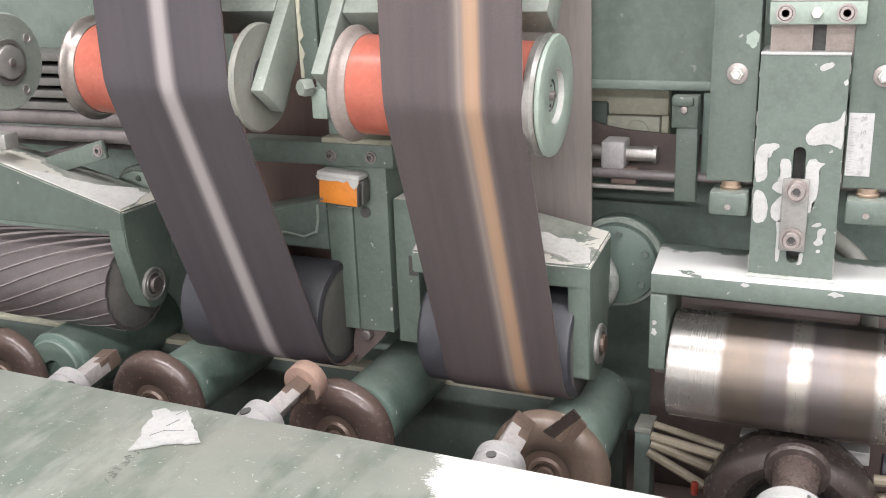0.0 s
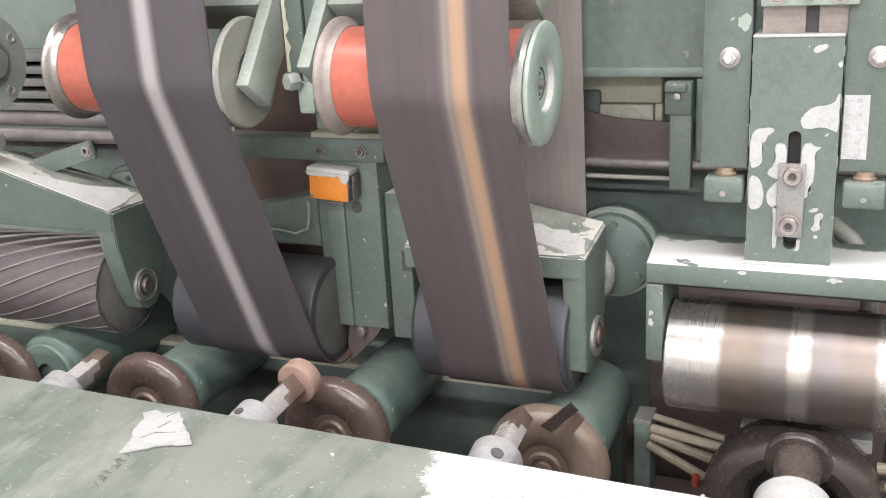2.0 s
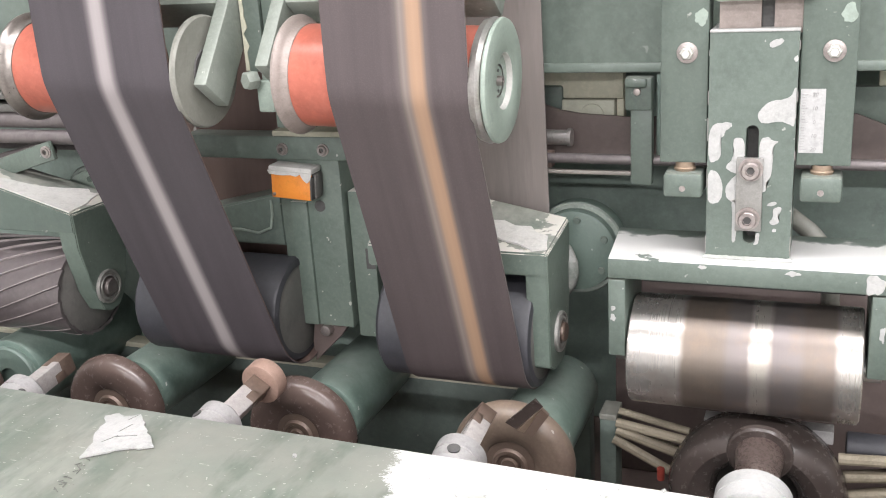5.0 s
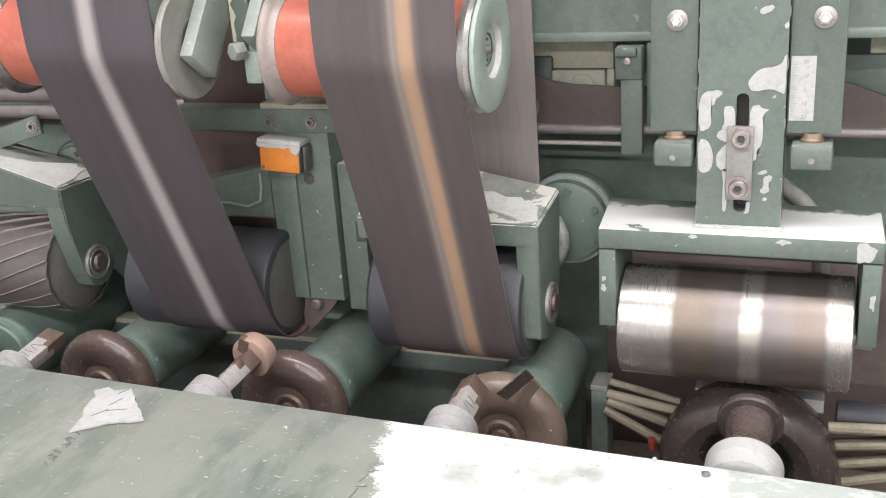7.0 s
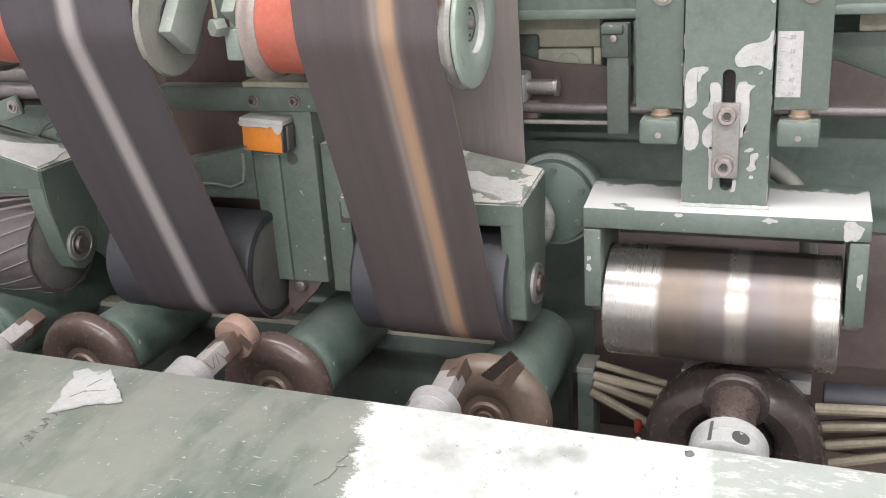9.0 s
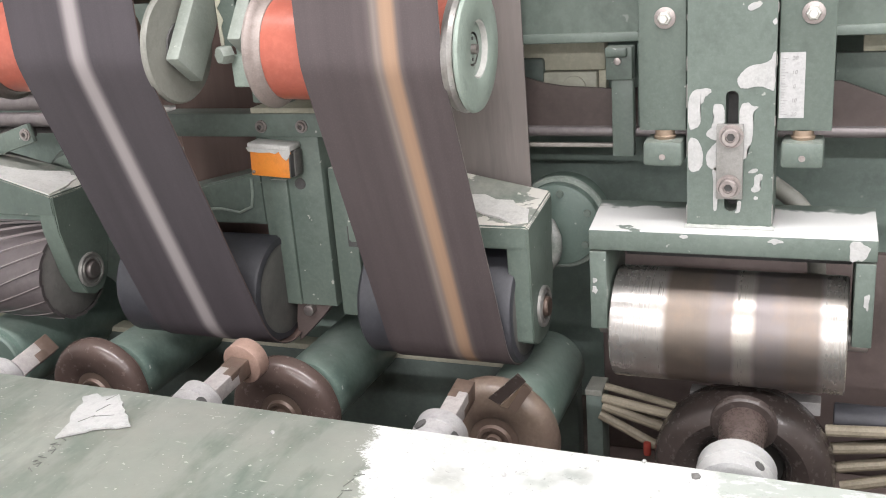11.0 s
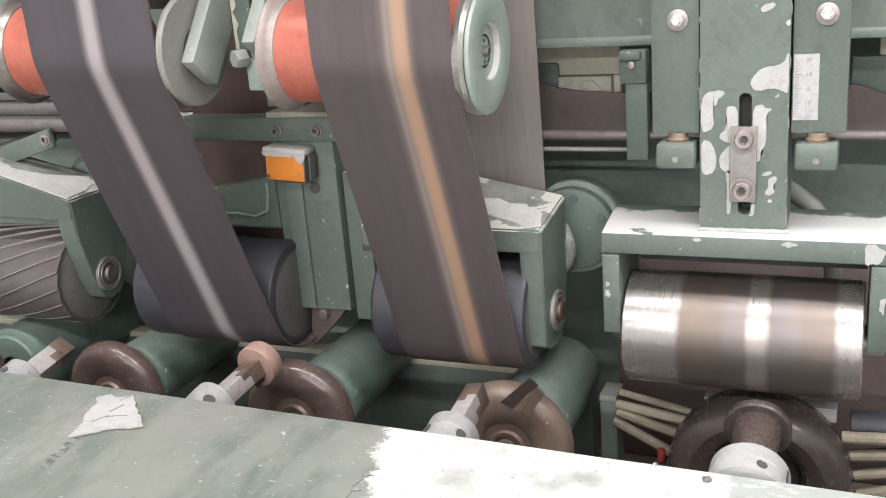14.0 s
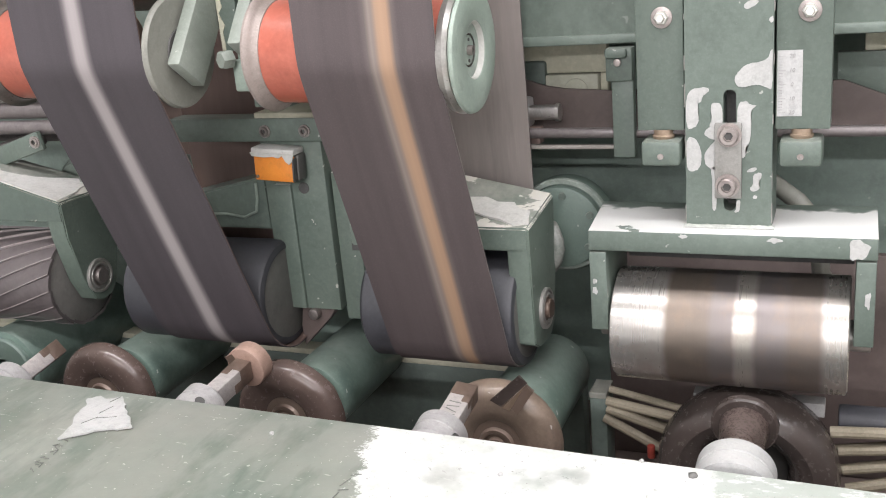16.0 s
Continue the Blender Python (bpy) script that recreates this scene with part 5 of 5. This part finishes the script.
def beam_marks():
    """Torn white tape, pencil strokes and crumbs on the near beam."""
    rng = random.Random(21)
    t = thing("torn_tape", (-0.475, -0.178, 0.918), "torn white tape scrap on the green beam", "tape")
    bm = bmesh.new()
    out = [(-0.461, -0.228), (-0.467, -0.207), (-0.476, -0.193), (-0.479, -0.180), (-0.487, -0.169), (-0.478, -0.164), (-0.470, -0.1665), (-0.460, -0.161), (-0.4525, -0.166), (-0.444, -0.175), (-0.433, -0.184), (-0.416, -0.2005), (-0.425, -0.205), (-0.438, -0.2085), (-0.449, -0.218)]
    ragged = []
    for k, (x, y) in enumerate(out):
        x1, y1 = out[(k + 1) % len(out)]
        for q in range(3):
            f = q / 3
            ragged.append((-0.446 + 1.0 * (x + (x1 - x) * f + 0.452) + 0.0016 * (rng.random() - 0.5), -0.2 + 1.06 * (y + (y1 - y) * f + 0.19) + 0.0022 * (rng.random() - 0.5)))
    out = ragged
    z = 0.9263
    a = [bm.verts.new((x, y, z + 0.0004)) for x, y in out]
    b = [bm.verts.new((x, y, z - 0.0012)) for x, y in out]
    bm.faces.new(a)
    for k in range(len(out)):
        bm.faces.new((a[k], a[(k + 1) % len(out)], b[(k + 1) % len(out)], b[k]))
    part("scrap", bm, M_CHIP, t)
    for x, y, dx, dy in ((-0.451, -0.210, 0.006, 0.012), (-0.441, -0.203, 0.016, 0.006), (-0.450, -0.192, 0.003, 0.013), (-0.455, -0.175, 0.003, 0.010)):
        part("crease", tube([(x - dx / 2, y - dy / 2, z + 0.0006), (x + dx / 2, y + dy / 2, z + 0.0005)], 0.00028, 6), M_INK, t)
    s = thing("pencil_strokes", (-0.26, -0.21, 0.915), "faint pencil strokes on the beam", "marks")
    for x, y, dx, dy in ((-0.219, -0.262, 0.006, 0.010), (-0.216, -0.252, 0.001, 0.011), (-0.214, -0.243, 0.007, 0.002), (-0.217, -0.234, 0.003, 0.010), (-0.214, -0.224, 0.007, 0.003), (-0.222, -0.205, 0.008, 0.006), (-0.218, -0.209, -0.006, 0.009)):
        part("stroke", tube([(x - dx / 2, y - dy / 2, 0.9203), (x + dx / 2, y + dy / 2, 0.9205)], 0.0004, 6), M_INK, s)
    s = thing("pencil_strokes", (-0.52, -0.23, 0.915), "faint pencil strokes on the beam", "marks")
    for k in range(9):
        x, y = -0.452 + 0.001 * k, -0.232 - 0.006 * k
        part("stroke", tube([(x, y, 0.9250), (x + 0.004 * math.sin(k * 2), y + 0.004 * math.cos(k * 1.7), 0.9251), (x + 0.005, y - 0.002, 0.9250)], 0.00035, 6), M_INK, s)
    for x, y in ((-0.036, -0.160), (-0.001, -0.171), (-0.30, -0.19), (-0.12, -0.20)):
        bm = bmesh.new()
        bmesh.ops.create_icosphere(bm, subdivisions=1, radius=0.0034 if x > -0.01 else 0.002)
        for v in bm.verts:
            v.co = v.co * (0.7 + 0.6 * rng.random()) + Vector((x, y, 0.9220 - 0.017 * (x + 0.25)))
        solid("grinding_crumb", bm, M_CORE if x > -0.01 else M_CHIP, "small crumb of grinding dust on the beam", "crumb", "", "crumbs on the beam")


hall()
machine_body()
near_beam()
cross_bar()
WHEELS = [drive_roller(x, -0.03, 0.8395, 0.0557, m) for x, m in ((-0.822, M_BROWN), (-0.613, M_BROWN), (-0.397, M_BROWN), (-0.188, M_TANWHEEL))]
for x, y1, r, collar in ((-0.760, 0.168, 0.042, M_DARK), (-0.598, 0.15, 0.0355, M_HUB), (-0.380, 0.132, 0.0355, M_HUB), (-0.176, 0.114, 0.0355, M_HUB)):
    roller_tube(x, 0.850, -0.004, y1, r, collar)
TYRE = large_tyre(0.0135, -0.004, 0.8185, 0.0725)
PIECES = [workpiece(-0.628, 0.9065, False, (0, 263), 122), workpiece(-0.4105, 0.9055, True, (-10, -117), 122), workpiece(-0.198, 0.9045, False, (188, 275), 130)]
FLANGED = flanged_workpiece(0.0195, 0.9000)
steel_roller()
yoke()
slide()
belt(-0.547, -0.423, M_BELT1, M_CLOTH1, "grey abrasive belt with a pale polished stripe", 0.055)
belt(-0.2875, -0.1785, M_BELT2, M_CLOTH2, "brown-grey abrasive belt with a tan worn stripe", 0.012)
PULLEYS = [pulley(-0.593, -0.426, "orange idler pulley with steel flanges under the grey belt", False), pulley(-0.333, -0.171, "orange idler pulley with steel flanges under the brown-grey belt", True, M_KEY)]
on_shaft(end_disc(-0.1708, M_PALE, "pale green dished end disc with hub screw"))
on_shaft(end_disc(-0.4235, M_DISCGREY, "grey dusty end disc behind a hanger", False))
on_shaft(end_disc(-0.703, M_HANG, "pale green end disc with bolts and a bearing", False, 4))
hanger(-0.414, -0.402, PUL_Y, PUL_Z, 0.30, -38, 0.036, M_HANG, "grey-green flat fork arm of a pulley", (-0.53, -0.4145))
hanger(-0.365, -0.353, PUL_Y, PUL_Z, 0.30, -38, 0.030, M_HANG, "grey-green flat fork arm of a pulley", (-0.3525, -0.18), 0.004)
contact_wheel(-0.572, -0.412, M_RUBBER, 0, "dark rubber contact wheel inside the grey belt")
contact_wheel(-0.312, -0.170, M_RUBBER, 0, "dark rubber contact wheel inside the brown-grey belt")
contact_wheel(-0.90, -0.664, M_SERR, 18, "grey serrated contact wheel with slanting ribs, their lit edges painted pale", CON_Z + 0.003)
RIGHT_ARM = arm(-0.176, -0.157, -0.32, "green painted arm over the contact wheel, rubbed to primer")
LEFT_ARM = arm(-0.664, -0.643, -0.92, "dusty green arm over the serrated contact wheel", 1.017, 1.038, 1.0365, 1.116, 1.102, True, M_ARM2, CON_Z + 0.006)
rub = random.Random(17)
edge = [(-0.646, 0.0), (-0.660, -0.0005), (-0.69, -0.0005), (-0.72, -0.0005), (-0.75, -0.0005), (-0.79, 0.0), (-0.775, 0.008), (-0.755, 0.013), (-0.738, 0.024), (-0.720, 0.030), (-0.708, 0.046), (-0.690, 0.052), (-0.676, 0.064), (-0.668, 0.055), (-0.660, 0.060), (-0.655, 0.040), (-0.651, 0.030), (-0.648, 0.014)]
edge = [(x + 0.002 * rub.random() * (y > 0.002), y + 0.003 * rub.random() * (y > 0.002)) for x, y in edge]
bare_patch(LEFT_ARM, edge, lambda x, y: 1.038 - 0.0015 * y / 0.077 + (-0.643 - x) / 0.277 * (0.078 - 0.0125 * max(0.0, y) / 0.077))
edge = [(-0.160, 0.004), (-0.170, 0.001), (-0.185, 0.010), (-0.199, 0.013), (-0.215, 0.021), (-0.236, 0.023), (-0.238, 0.034), (-0.226, 0.041), (-0.208, 0.044), (-0.196, 0.039), (-0.183, 0.042), (-0.176, 0.033), (-0.166, 0.030), (-0.163, 0.018)]
edge = [(x + 0.002 * rub.random(), y + 0.003 * rub.random()) for x, y in edge]
bare_patch(RIGHT_ARM, edge, lambda x, y: 1.026 + y / 0.077 * (0.0095 + (-0.157 - x) / 0.163 * 0.0325))
middle_block()
torn_plate()
far_flange(-0.157, 0.997, M_DARK)
far_flange(-0.700, 1.018, M_PALE)
rods()
SPINDLE = traverse()
left_fittings()
lower_fittings()
beam_marks()


def shuttle(t):
    """Triangular to-and-fro travel, 4.2 s there and back, with softened ends."""
    p = ((t + 0.05) / 4.2) % 1.0
    tri = 2 * abs(p - 0.5)
    return -0.098 * (1 - tri) + 0.008


def motions():
    """Turning workpieces, wheels and pulleys, and the shuttling spindle."""
    steps = [k * 0.5 for k in range(33)]
    for ob, rate, start, side, yaw in ((PIECES[0], -125.4, 50, 0.0, 0), (PIECES[1], -125.4, 0, -0.007, -4.5), (PIECES[2], -125.4, 85, 0.0, 0), (FLANGED, -125.4, 0, 0.0, 0)):
        base = Matrix.Translation(ob.location + Vector((side, 0, -0.012))) @ Matrix.Rotation(radians(yaw), 4, "Z") @ Matrix.Rotation(radians(8), 4, "X")
        walk(ob, [(t, base @ Matrix.Rotation(radians(start + rate * t), 4, "Y")) for t in steps])
    for ob in (*WHEELS, TYRE):
        walk(ob, [(t, Matrix.Translation(ob.location) @ Matrix.Rotation(radians(100 * t), 4, "Y")) for t in steps])
    for ob in PULLEYS:
        base = Matrix.Translation(on_shaft(ob).location) @ Matrix.Rotation(math.atan(TILT), 4, "Y")
        walk(ob, [(t, base @ Matrix.Rotation(radians(-160 * t), 4, "X")) for t in steps])
    loc = SPINDLE.location.copy()
    walk(SPINDLE, [(k * 0.1, Matrix.Translation(loc + Vector((shuttle(k * 0.1), 0, 0)))) for k in range(161)])


motions()
